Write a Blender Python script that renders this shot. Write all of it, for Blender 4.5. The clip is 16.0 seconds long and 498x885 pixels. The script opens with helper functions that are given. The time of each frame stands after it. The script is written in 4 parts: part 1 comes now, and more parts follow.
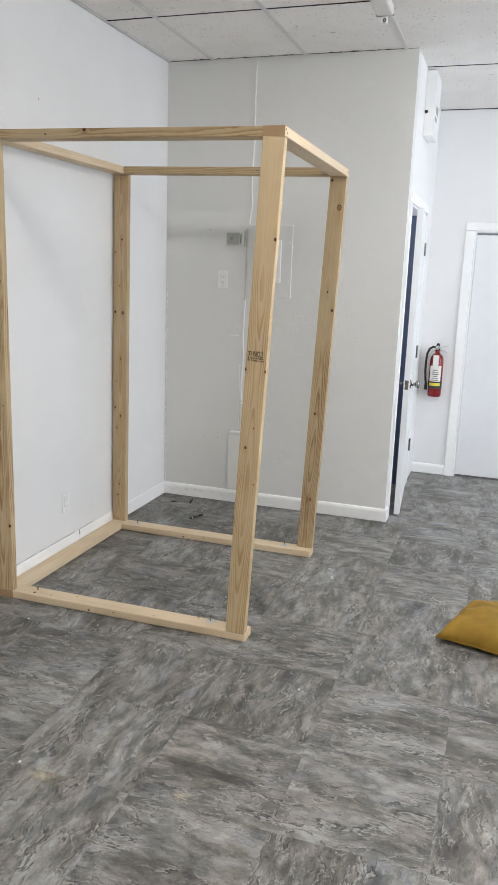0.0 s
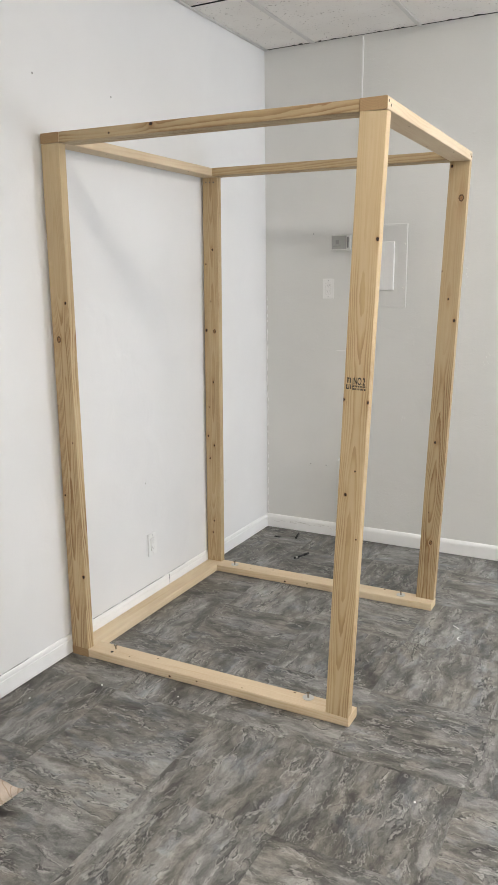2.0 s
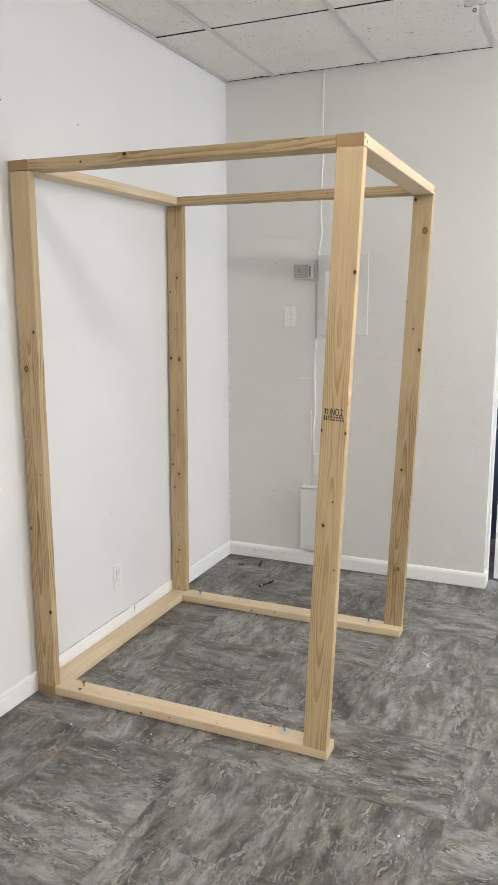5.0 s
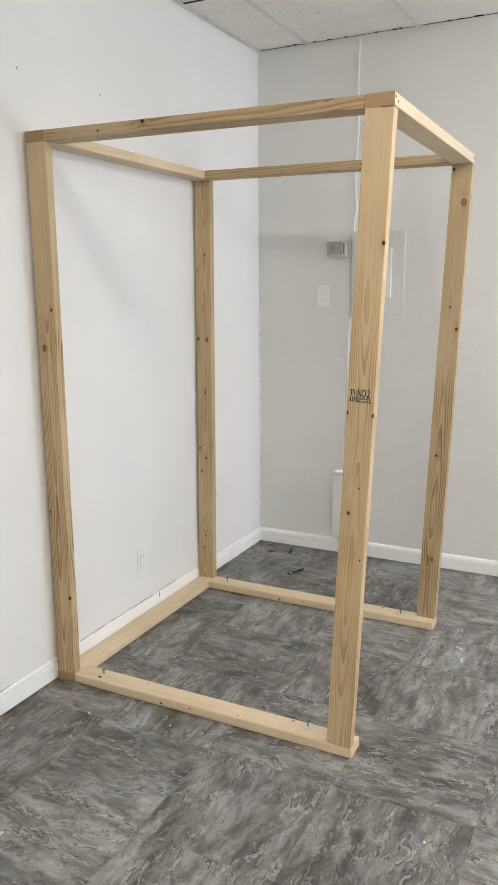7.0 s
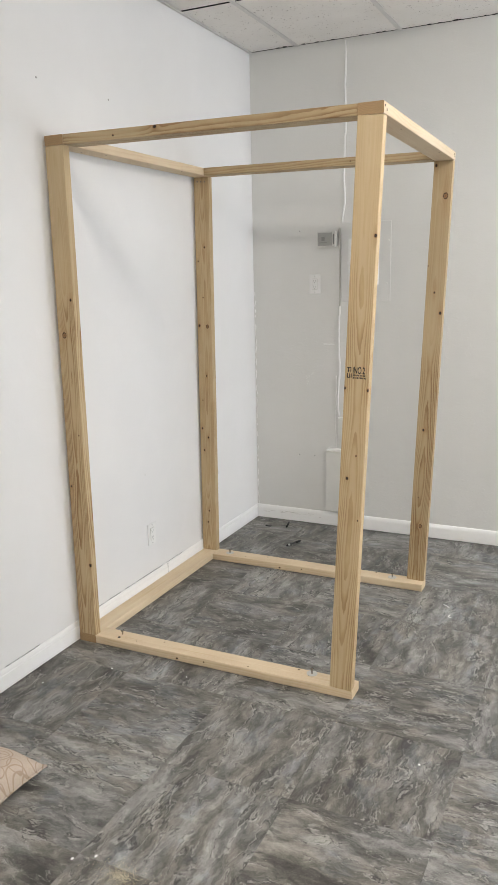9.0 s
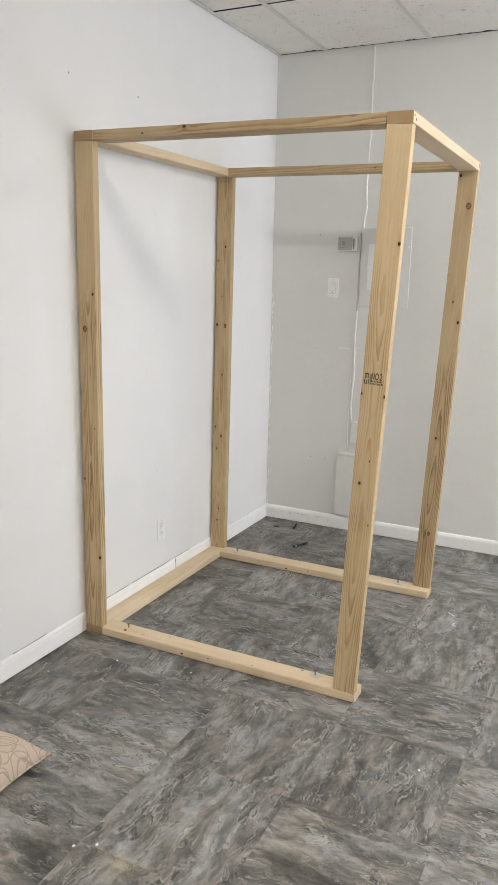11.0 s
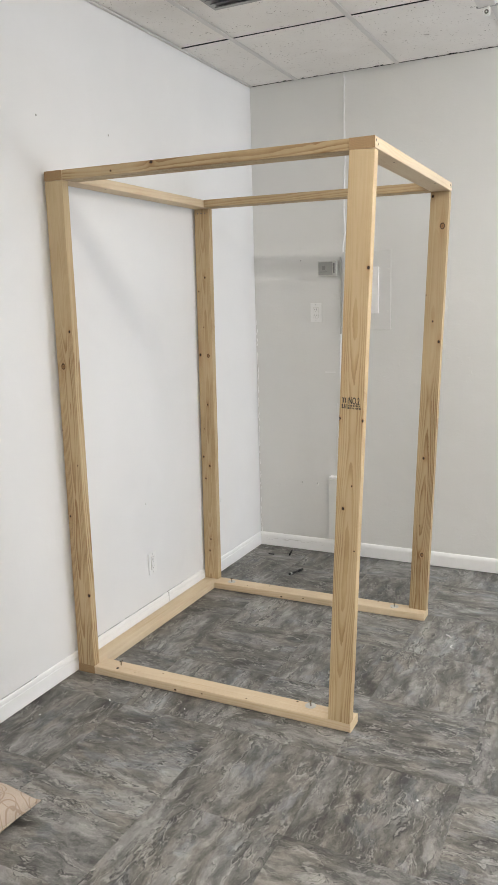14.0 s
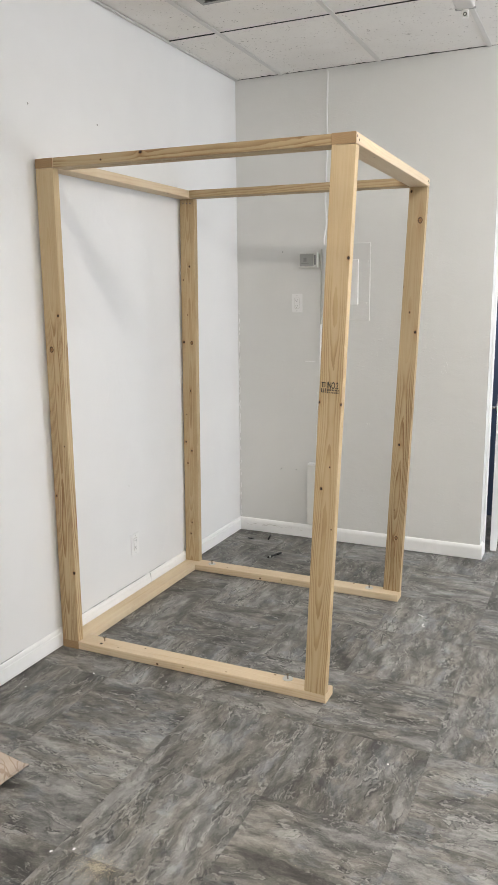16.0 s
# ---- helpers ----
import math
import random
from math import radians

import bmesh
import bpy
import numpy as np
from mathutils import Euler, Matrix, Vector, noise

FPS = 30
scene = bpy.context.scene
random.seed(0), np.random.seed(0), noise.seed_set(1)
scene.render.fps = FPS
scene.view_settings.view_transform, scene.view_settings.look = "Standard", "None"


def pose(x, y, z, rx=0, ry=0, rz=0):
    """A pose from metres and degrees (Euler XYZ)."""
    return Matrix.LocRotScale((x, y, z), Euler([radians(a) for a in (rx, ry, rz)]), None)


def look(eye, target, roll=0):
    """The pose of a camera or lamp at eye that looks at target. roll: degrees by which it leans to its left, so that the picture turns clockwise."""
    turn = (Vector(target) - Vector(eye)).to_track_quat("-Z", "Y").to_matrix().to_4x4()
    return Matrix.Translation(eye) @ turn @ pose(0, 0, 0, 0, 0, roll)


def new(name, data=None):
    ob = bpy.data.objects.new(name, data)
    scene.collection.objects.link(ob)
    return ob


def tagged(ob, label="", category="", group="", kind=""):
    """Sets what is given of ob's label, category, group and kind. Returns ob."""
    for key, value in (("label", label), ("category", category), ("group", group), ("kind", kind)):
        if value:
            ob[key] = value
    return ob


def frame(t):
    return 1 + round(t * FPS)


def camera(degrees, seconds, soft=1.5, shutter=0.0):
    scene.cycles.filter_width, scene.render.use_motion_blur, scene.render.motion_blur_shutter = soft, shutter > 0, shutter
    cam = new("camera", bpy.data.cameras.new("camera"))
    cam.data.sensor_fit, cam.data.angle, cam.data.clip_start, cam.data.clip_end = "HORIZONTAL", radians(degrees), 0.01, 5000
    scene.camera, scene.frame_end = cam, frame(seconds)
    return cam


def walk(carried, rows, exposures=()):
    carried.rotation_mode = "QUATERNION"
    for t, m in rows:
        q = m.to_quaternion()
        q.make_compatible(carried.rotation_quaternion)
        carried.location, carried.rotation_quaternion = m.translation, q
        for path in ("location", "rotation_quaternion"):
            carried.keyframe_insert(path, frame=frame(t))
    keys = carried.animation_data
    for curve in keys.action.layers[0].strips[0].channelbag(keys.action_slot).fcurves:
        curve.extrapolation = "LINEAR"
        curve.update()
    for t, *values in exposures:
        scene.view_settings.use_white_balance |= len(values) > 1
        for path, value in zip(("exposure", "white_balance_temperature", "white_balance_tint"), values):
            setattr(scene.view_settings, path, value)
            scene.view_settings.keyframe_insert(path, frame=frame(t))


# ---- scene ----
cam = camera(36.1, 16.0)
PATH = [
    (0, (2.254, -4.909, 1.6), (1.643, -3.055, 1.163), 2.0),
    (0.5, (2.156, -4.77, 1.614), (1.535, -2.918, 1.187), 1.4),
    (1, (2.108, -4.549, 1.601), (1.324, -2.76, 1.173), 0.3),
    (1.5, (2.111, -4.359, 1.59), (1.211, -2.628, 1.15), -0.4),
    (2, (2.152, -4.34, 1.61), (1.24, -2.611, 1.189), -0.7),
    (2.5, (2.1, -4.388, 1.631), (1.233, -2.628, 1.245), -0.6),
    (3, (2.045, -4.46, 1.626), (1.228, -2.672, 1.258), -0.5),
    (3.5, (2.023, -4.485, 1.63), (1.246, -2.679, 1.267), -0.2),
    (4, (2.023, -4.484, 1.633), (1.269, -2.669, 1.263), -0.1),
    (6.3, (2.076, -4.193, 1.637), (1.218, -2.423, 1.276), -0.2),
    (6.5, (2.056, -4.208, 1.624), (1.192, -2.444, 1.245), -0.2),
    (7, (2.052, -4.224, 1.604), (1.169, -2.475, 1.202), -0.5),
    (7.5, (2.115, -4.219, 1.602), (1.228, -2.477, 1.183), -1.2),
    (8, (2.151, -4.326, 1.622), (1.282, -2.577, 1.192), -1.8),
    (8.5, (2.118, -4.494, 1.605), (1.267, -2.736, 1.176), -1.8),
    (11, (2.087, -4.549, 1.616), (1.226, -2.795, 1.185), 1.2),
    (11.5, (2.104, -4.573, 1.616), (1.246, -2.819, 1.186), 0.9),
    (12, (2.108, -4.516, 1.617), (1.222, -2.773, 1.196), 0.3),
    (12.5, (2.141, -4.428, 1.625), (1.22, -2.699, 1.221), -0.5),
    (13, (2.152, -4.389, 1.624), (1.221, -2.662, 1.238), -1.1),
    (13.5, (2.158, -4.413, 1.62), (1.243, -2.674, 1.249), -1.6),
    (14, (2.153, -4.492, 1.627), (1.279, -2.731, 1.262), -1.6),
    (14.5, (2.128, -4.562, 1.608), (1.297, -2.78, 1.241), -1.2),
    (15, (2.127, -4.615, 1.613), (1.324, -2.821, 1.241), -0.8),
    (15.5, (2.148, -4.645, 1.618), (1.341, -2.853, 1.248), -0.6),
    (16, (2.191, -4.608, 1.606), (1.369, -2.826, 1.223), -0.6),
]
walk(cam, [(t, look(e, a, r)) for t, e, a, r in PATH],
     [(0, -0.14, 6450, 10), (0.6, -0.12, 6540, 10), (1.5, 0.0, 6750, 10), (16, 0.0, 6750, 10)])

# ---- light ----
world = bpy.data.worlds.new("world")
scene.world = world
world.use_nodes = True
world.node_tree.nodes["Background"].inputs[0].default_value = (0.75, 0.85, 1.0, 1)
world.node_tree.nodes["Background"].inputs[1].default_value = 0.3


# strip lights with bare tubes, hung under the ceiling: (x, y, turn, length, watts, colour)
STRIPS = [(3.4, -0.90, 90, 1.3, 50, (0.95, 0.98, 1.04)), (2.6, -2.6, 90, 1.2, 70, (1.0, 0.975, 0.94)),
          (2.9, -6.00, 0, 2.4, 140, (1.0, 0.975, 0.94))]
# daylight through the window opposite the frame, beside the door niche
day = bpy.data.lights.new("window_daylight", "AREA")
day.shape, day.size, day.size_y, day.energy, day.color = "RECTANGLE", 1.4, 1.6, 70, (0.90, 0.98, 1.10)
new("window_daylight", day).matrix_world = look((5.25, -0.25, 1.55), (0.0, -0.25, 1.55))
# unseen fill light, added to lift the blue behind the ajar door
closet = bpy.data.lights.new("closet_fill_light", "POINT")
closet.energy, closet.shadow_soft_size = 34, 0.06
new("closet_fill_light", closet).location = (0.45, 0.65, 1.9)

# ---- materials ----


class Nodes:
    """A short way to write node trees."""

    def __init__(self, name):
        self.mat = bpy.data.materials.new(name)
        self.mat.use_nodes = True
        self.nt = self.mat.node_tree
        self.bsdf = self.nt.nodes["Principled BSDF"]

    def node(self, kind, **values):
        n = self.nt.nodes.new("ShaderNode" + kind)
        for key, v in values.items():
            if key == "op":
                n.operation = v
        return n

    def put(self, socket, v):
        if isinstance(v, (int, float, tuple)):
            socket.default_value = v
        else:
            self.nt.links.new(v, socket)

    def m(self, op, a, b=0.0, c=0.0):
        n = self.node("Math", op=op)
        for i, v in enumerate((a, b, c)):
            self.put(n.inputs[i], v)
        return n.outputs[0]

    def coords(self):
        return self.node("TexCoord").outputs["Object"]

    def rand(self):
        return self.node("ObjectInfo").outputs["Random"]

    def xyz(self, v):
        n = self.node("SeparateXYZ")
        self.put(n.inputs[0], v)
        return n.outputs

    def vec(self, x, y, z):
        n = self.node("CombineXYZ")
        for s, v in zip(n.inputs, (x, y, z)):
            self.put(s, v)
        return n.outputs[0]

    def noise(self, v, scale, detail=4.0, rough=0.55, distort=0.0):
        n = self.node("TexNoise")
        self.put(n.inputs["Vector"], v)
        n.inputs["Scale"].default_value = scale
        n.inputs["Detail"].default_value = detail
        n.inputs["Roughness"].default_value = rough
        n.inputs["Distortion"].default_value = distort
        return n.outputs[0]

    def ramp(self, v, *stops):
        n = self.node("ValToRGB")
        self.put(n.inputs[0], v)
        els = n.color_ramp.elements
        while len(els) < len(stops):
            els.new(0.5)
        for e, (p, c) in zip(els, stops):
            e.position = p
            e.color = (c, c, c, 1) if isinstance(c, (int, float)) else (*c, 1)
        return n.outputs[0]

    def mix(self, f, a, b, kind="MIX"):
        n = self.node("Mix")
        n.data_type, n.blend_type = "RGBA", kind
        self.put(n.inputs[0], f)
        for s, v in ((n.inputs[6], a), (n.inputs[7], b)):
            self.put(s, (*v, 1) if isinstance(v, tuple) and len(v) == 3 else v)
        return n.outputs[2]

    def bump(self, h, strength, distance, under=None):
        n = self.node("Bump")
        n.inputs["Strength"].default_value = strength
        n.inputs["Distance"].default_value = distance
        self.put(n.inputs["Height"], h)
        if under is not None:
            self.put(n.inputs["Normal"], under)
        return n.outputs[0]

    def done(self, colour, rough=0.5, metal=0.0, normal=None, spec=0.5):
        self.put(self.bsdf.inputs["Base Color"], (*colour, 1) if isinstance(colour, tuple) else colour)
        self.put(self.bsdf.inputs["Roughness"], rough)
        self.bsdf.inputs["Metallic"].default_value = metal
        self.bsdf.inputs["Specular IOR Level"].default_value = spec
        if normal is not None:
            self.put(self.bsdf.inputs["Normal"], normal)
        return self.mat


def plain(name, colour, rough=0.5, metal=0.0, grain=0.06, scale=40.0, relief=0.05):
    """A paint, plastic or metal with slight mottling and wear."""
    k = Nodes(name)
    co = k.coords()
    a = k.noise(co, scale, 5)
    b = k.noise(co, scale * 0.12, 3)
    f = k.m("ADD", k.m("MULTIPLY", a, 0.5), k.m("MULTIPLY", b, 0.5))
    col = k.ramp(f, (0.3, tuple(c * (1 - grain) for c in colour)), (0.7, tuple(min(1, c * (1 + grain)) for c in colour)))
    r = k.m("ADD", rough - 0.06, k.m("MULTIPLY", a, 0.12))
    return k.done(col, r, metal, k.bump(a, relief, 0.002))


def wall_paint(name, colour, relief=0.25, lumps=0.0):
    """Rolled emulsion over patched plaster: orange peel, trowel swells, a few scuffs."""
    k = Nodes(name)
    co = k.coords()
    fine = k.noise(co, 170, 3, 0.6)
    swell = k.noise(co, 5, 4, 0.5, 0.6)
    blot = k.noise(co, 1.3, 4)
    scuff = k.noise(k.vec(k.xyz(co)[0], k.xyz(co)[1], k.m("MULTIPLY", k.xyz(co)[2], 3.0)), 9, 6, 0.7, 1.2)
    f = k.m("ADD", k.m("MULTIPLY", blot, 0.6), k.m("MULTIPLY", swell, 0.4))
    col = k.ramp(f, (0.3, tuple(c * 0.955 for c in colour)), (0.7, colour))
    col = k.mix(k.ramp(scuff, (0.70, 0.0), (0.80, 0.22)), col, tuple(c * 0.8 for c in colour))
    n = k.bump(swell, 0.35, 0.012)
    if lumps:
        crumb = k.ramp(k.noise(co, 42, 2, 0.5, 0.3), (0.56, 0.0), (0.80, 1.0))
        spread = k.ramp(k.noise(co, 2.2, 3), (0.45, 0.0), (0.62, 1.0))
        n = k.bump(k.m("MULTIPLY", crumb, spread), lumps, 0.003, n)
    n = k.bump(fine, relief, 0.0015, n)
    return k.done(col, k.m("ADD", 0.42, k.m("MULTIPLY", fine, 0.2)), 0, n, 0.35)


def pine(name, knots=(), tone=1.0, figure=1.0, clear=None, cream=0.0):
    """Sawn spruce: growth rings of a cone cut lengthwise, which bend round the knots; fibres and pores.
    Local x runs along the board, y across its wide face, z through it. knots: (along, across, through, radius);
    clear: (from, to), a stretch along the board where the rings hardly show."""
    k = Nodes(name)
    L, a, c = k.xyz(k.coords())
    R = k.rand()
    # the heart of the tree lies behind the face and drifts along the board, which draws long pointed arches
    drift = k.noise(k.vec(k.m("ADD", L, k.m("MULTIPLY", R, 31.0)), 0.0, k.m("MULTIPLY", R, 7.0)), 1.15, 1.5)
    pith_c = k.m("ADD", k.m("MULTIPLY", k.m("SUBTRACT", drift, 0.5), 0.075), k.m("ADD", 0.018, k.m("MULTIPLY", R, 0.02)))
    pith_a = k.m("MULTIPLY", k.m("SUBTRACT", k.noise(k.vec(L, R, 3.0), 0.9, 1.0), 0.5), 0.05)
    da, dc = k.m("SUBTRACT", a, pith_a), k.m("SUBTRACT", c, pith_c)
    r = k.m("SQRT", k.m("ADD", k.m("MULTIPLY", da, da), k.m("MULTIPLY", k.m("MULTIPLY", dc, dc), 0.55)))
    wob = k.noise(k.vec(k.m("MULTIPLY", L, 9.0), k.m("MULTIPLY", a, 34.0), k.m("MULTIPLY", c, 34.0)), 1.0, 4, 0.6)
    r = k.m("ADD", r, k.m("MULTIPLY", wob, 0.0042))
    small = big = halo = None
    rag = k.noise(k.coords(), 160, 3)
    for kl, ka, kc, kr in knots:
        dl = k.m("MULTIPLY", k.m("SUBTRACT", L, kl), 0.78)
        dk = k.m("SUBTRACT", a, ka)
        dt = k.m("SUBTRACT", c, kc)
        side2 = k.m("ADD", k.m("MULTIPLY", dk, dk), k.m("MULTIPLY", dt, dt))
        d2 = k.m("ADD", k.m("MULTIPLY", dl, dl), side2)
        if kr > 0.0045:
            push = k.m("EXPONENT", k.m("MULTIPLY", d2, -1.0 / (2.2 * kr) ** 2))
            r = k.m("ADD", r, k.m("MULTIPLY", push, kr * 0.5))
            far = k.m("ADD", k.m("MULTIPLY", k.m("MULTIPLY", dl, dl), 0.07), side2)
            h = k.m("EXPONENT", k.m("MULTIPLY", far, -1.0 / (1.5 * kr) ** 2))
            halo = h if halo is None else k.m("MAXIMUM", halo, h)
        d = k.m("DIVIDE", k.m("SQRT", d2), kr)
        d = k.m("ADD", d, k.m("MULTIPLY", k.m("SUBTRACT", rag, 0.5), 0.7))
        if kr > 0.0075:
            big = d if big is None else k.m("MINIMUM", big, d)
        else:
            small = d if small is None else k.m("MINIMUM", small, d)
    # each ring darkens slowly to its late wood and ends sharply
    saw = k.m("FRACT", k.m("MULTIPLY", r, 1.0 / 0.0046))
    band = k.ramp(saw, (0.0, 0.0), (0.40, 0.10), (0.80, 1.0), (0.94, 1.0), (1.0, 0.0))
    fibre = k.noise(k.vec(k.m("MULTIPLY", L, 4.0), k.m("MULTIPLY", a, 300.0), k.m("MULTIPLY", c, 300.0)), 1.0, 6, 0.7)
    streak = k.noise(k.vec(k.m("ADD", k.m("MULTIPLY", L, 1.1), k.m("MULTIPLY", R, 40.0)), k.m("MULTIPLY", a, 75.0), k.m("MULTIPLY", c, 75.0)), 1.0, 3, 0.5)
    cloud = k.noise(k.vec(k.m("ADD", k.m("MULTIPLY", L, 2.3), k.m("MULTIPLY", R, 90.0)), k.m("MULTIPLY", a, 9.0), c), 1.0, 4)
    show = k.ramp(cloud, (0.38, 0.12 * figure), (0.58, min(1.0, 0.66 * figure)))
    if clear is not None:
        lo, hi = clear
        inside = k.m("MULTIPLY", k.ramp(k.m("SUBTRACT", L, lo), (0.0, 0.0), (0.16, 1.0)), k.ramp(k.m("SUBTRACT", hi, L), (0.0, 0.0), (0.16, 1.0)))
        show = k.m("MULTIPLY", show, k.m("SUBTRACT", 1.0, k.m("MULTIPLY", inside, 0.8)))
    f = k.m("ADD", k.m("MULTIPLY", band, show), k.m("MULTIPLY", fibre, 0.30))
    f = k.m("ADD", f, k.m("MULTIPLY", k.m("SUBTRACT", streak, 0.5), 0.30))
    pale = tuple(v * tone for v in (0.80, 0.625 + 0.04 * cream, 0.385 + 0.09 * cream))
    mid = tuple(v * tone for v in (0.66 + 0.05 * cream, 0.474 + 0.076 * cream, 0.255 + 0.11 * cream))
    dark = tuple(v * tone for v in (0.33, 0.175, 0.065))
    col = k.ramp(f, (0.08, pale), (0.42, mid), (1.0, dark))
    col = k.mix(k.ramp(cloud, (0.40, 0.0), (0.75, 0.30)), col, tuple(v * tone for v in (0.60, 0.42, 0.235)))
    if halo is not None:
        col = k.mix(k.m("MULTIPLY", halo, 0.38), col, (0.36, 0.20, 0.085))
    if big is not None:
        col = k.mix(k.ramp(k.m("MULTIPLY", big, 0.5), (0.40, 0.92), (0.60, 0.0)), col, (0.255, 0.13, 0.05))
        ring = k.m("ABSOLUTE", k.m("SUBTRACT", big, 0.88))
        col = k.mix(k.m("MULTIPLY", k.ramp(ring, (0.08, 1.0), (0.28, 0.0)), k.ramp(rag, (0.38, 0.6), (0.56, 1.0))), col, (0.035, 0.018, 0.009))
        col = k.mix(k.ramp(big, (0.15, 0.6), (0.35, 0.0)), col, (0.12, 0.055, 0.022))
    if small is not None:
        col = k.mix(k.ramp(k.m("MULTIPLY", small, 0.5), (0.40, 0.8), (0.70, 0.0)), col, (0.30, 0.16, 0.065))
        col = k.mix(k.ramp(k.m("MULTIPLY", small, 0.5), (0.30, 1.0), (0.45, 0.0)), col, (0.022, 0.011, 0.006))
    n = k.bump(k.m("ADD", fibre, band), 0.16, 0.0012)
    return k.done(col, k.m("ADD", 0.50, k.m("MULTIPLY", fibre, 0.2)), 0, n, 0.3)


def end_grain():
    k = Nodes("end_grain")
    L, a, c = k.xyz(k.coords())
    r = k.m("SQRT", k.m("ADD", k.m("MULTIPLY", a, a), k.m("POWER", k.m("ADD", c, 0.05), 2.0)))
    sp = k.noise(k.coords(), 300, 4)
    r = k.m("ADD", r, k.m("MULTIPLY", k.noise(k.coords(), 25, 4), 0.012))
    band = k.m("ADD", 0.5, k.m("MULTIPLY", k.m("SINE", k.m("MULTIPLY", r, 900.0)), 0.5))
    col = k.ramp(k.m("ADD", k.m("MULTIPLY", band, 0.2), k.m("MULTIPLY", sp, 0.8)), (0.2, (0.42, 0.285, 0.155)), (0.85, (0.27, 0.17, 0.088)))
    return k.done(col, 0.75, 0, k.bump(sp, 0.3, 0.001), 0.2)


def vinyl():
    """Slate-look vinyl: split beds of grey stone with ragged edges, drawn out along local x, and fine cracks."""
    k = Nodes("slate_vinyl")
    x, y, z = k.xyz(k.coords())
    R = k.rand()
    ox, oy = k.m("MULTIPLY", R, 173.0), k.m("MULTIPLY", R, 61.0)
    w1 = k.noise(k.vec(k.m("ADD", k.m("MULTIPLY", x, 6.0), ox), k.m("ADD", k.m("MULTIPLY", y, 8.0), oy), 0.0), 1.0, 8, 0.68)
    w2 = k.noise(k.vec(k.m("ADD", k.m("MULTIPLY", x, 6.0), oy), k.m("ADD", k.m("MULTIPLY", y, 8.0), ox), 4.0), 1.0, 8, 0.68)
    x2 = k.m("ADD", x, k.m("MULTIPLY", k.m("SUBTRACT", w1, 0.5), 0.15))
    y2 = k.m("ADD", y, k.m("MULTIPLY", k.m("SUBTRACT", w2, 0.5), 0.085))

    def at(fx, fy, shift):
        return k.vec(k.m("ADD", k.m("MULTIPLY", x2, fx), k.m("ADD", ox, shift)), k.m("ADD", k.m("MULTIPLY", y2, fy), oy), R)

    big = k.noise(at(4.2, 10.0, 0.0), 1.0, 7, 0.62)
    cloud = k.noise(at(9.0, 22.0, 11.0), 1.0, 8, 0.68)
    streak = k.noise(at(17.0, 48.0, 7.0), 1.0, 7, 0.74)
    grit = k.noise(k.coords(), 190, 5, 0.75)
    # beds: the broad forms fall in steps, so that one sheet of stone ends sharply over the next
    beds = k.m("SNAP", k.m("ADD", k.m("MULTIPLY", big, 0.5), k.m("MULTIPLY", cloud, 0.5)), 0.050)
    parts = ((k.m("ADD", beds, 0.025), 0.44), (big, 0.09), (cloud, 0.15), (streak, 0.18), (grit, 0.14))
    f = 0.0
    for v, share in parts:
        f = k.m("ADD", f, k.m("MULTIPLY", v, share))
    # smooth dark brown sheets between the pale, rough ones
    sheet = k.noise(at(2.6, 6.5, 71.0), 1.0, 6, 0.60)
    f = k.m("ADD", f, k.m("MULTIPLY", k.m("SUBTRACT", k.m("SNAP", sheet, 0.045), 0.48), 0.21))
    f = k.m("ADD", f, k.m("MULTIPLY", k.m("SUBTRACT", R, 0.5), 0.02))
    steps = ((0.395, 0.042), (0.445, 0.087), (0.495, 0.157), (0.545, 0.257), (0.63, 0.43))

    def greys(r, g, b):
        return k.ramp(f, *((at_f, (v * r, v * g, v * b)) for at_f, v in steps))

    # neutral slate with brown and blue-grey beds
    col = greys(0.97, 0.95, 0.90)
    col = k.mix(k.ramp(sheet, (0.46, 0.95), (0.56, 0.05)), col, greys(0.975, 0.905, 0.795))
    cold = k.noise(at(4.5, 10.0, 47.0), 1.0, 4, 0.6)
    col = k.mix(k.ramp(cold, (0.55, 0.0), (0.63, 0.65)), col, greys(0.89, 0.94, 0.99))
    # ragged ledges of the slate pattern: a dark crack with a pale lip beside it, ridge shading put into the colour, at
    # two sizes
    dmask = None
    for fx, fy, shift, lo, most in ((3.4, 12.0, 29.0, 0.47, 0.95), (8.0, 24.0, 53.0, 0.46, 0.85)):
        ledge = k.m("SUBTRACT", k.noise(at(fx, fy, shift), 1.0, 6, 0.58), 0.5)
        where = k.ramp(k.noise(at(5.0, 9.0, shift + 9.0), 1.0, 4), (lo, 0.0), (lo + 0.06, most))
        lip = k.m("MULTIPLY", k.ramp(k.m("ABSOLUTE", k.m("SUBTRACT", ledge, 0.019)), (0.004, 0.55), (0.015, 0.0)), where)
        crack = k.m("MULTIPLY", k.ramp(k.m("ABSOLUTE", ledge), (0.004, 0.88), (0.013, 0.0)), where)
        col = k.mix(lip, col, (0.50, 0.485, 0.45))
        col = k.mix(crack, col, (0.022, 0.021, 0.020))
        dmask = crack if dmask is None else k.m("MAXIMUM", dmask, crack)
    n = k.bump(k.m("SUBTRACT", beds, dmask), 0.22, 0.002)
    rough = k.m("ADD", 0.34, k.m("MULTIPLY", streak, 0.24))
    return k.done(col, rough, 0, n, 0.45)


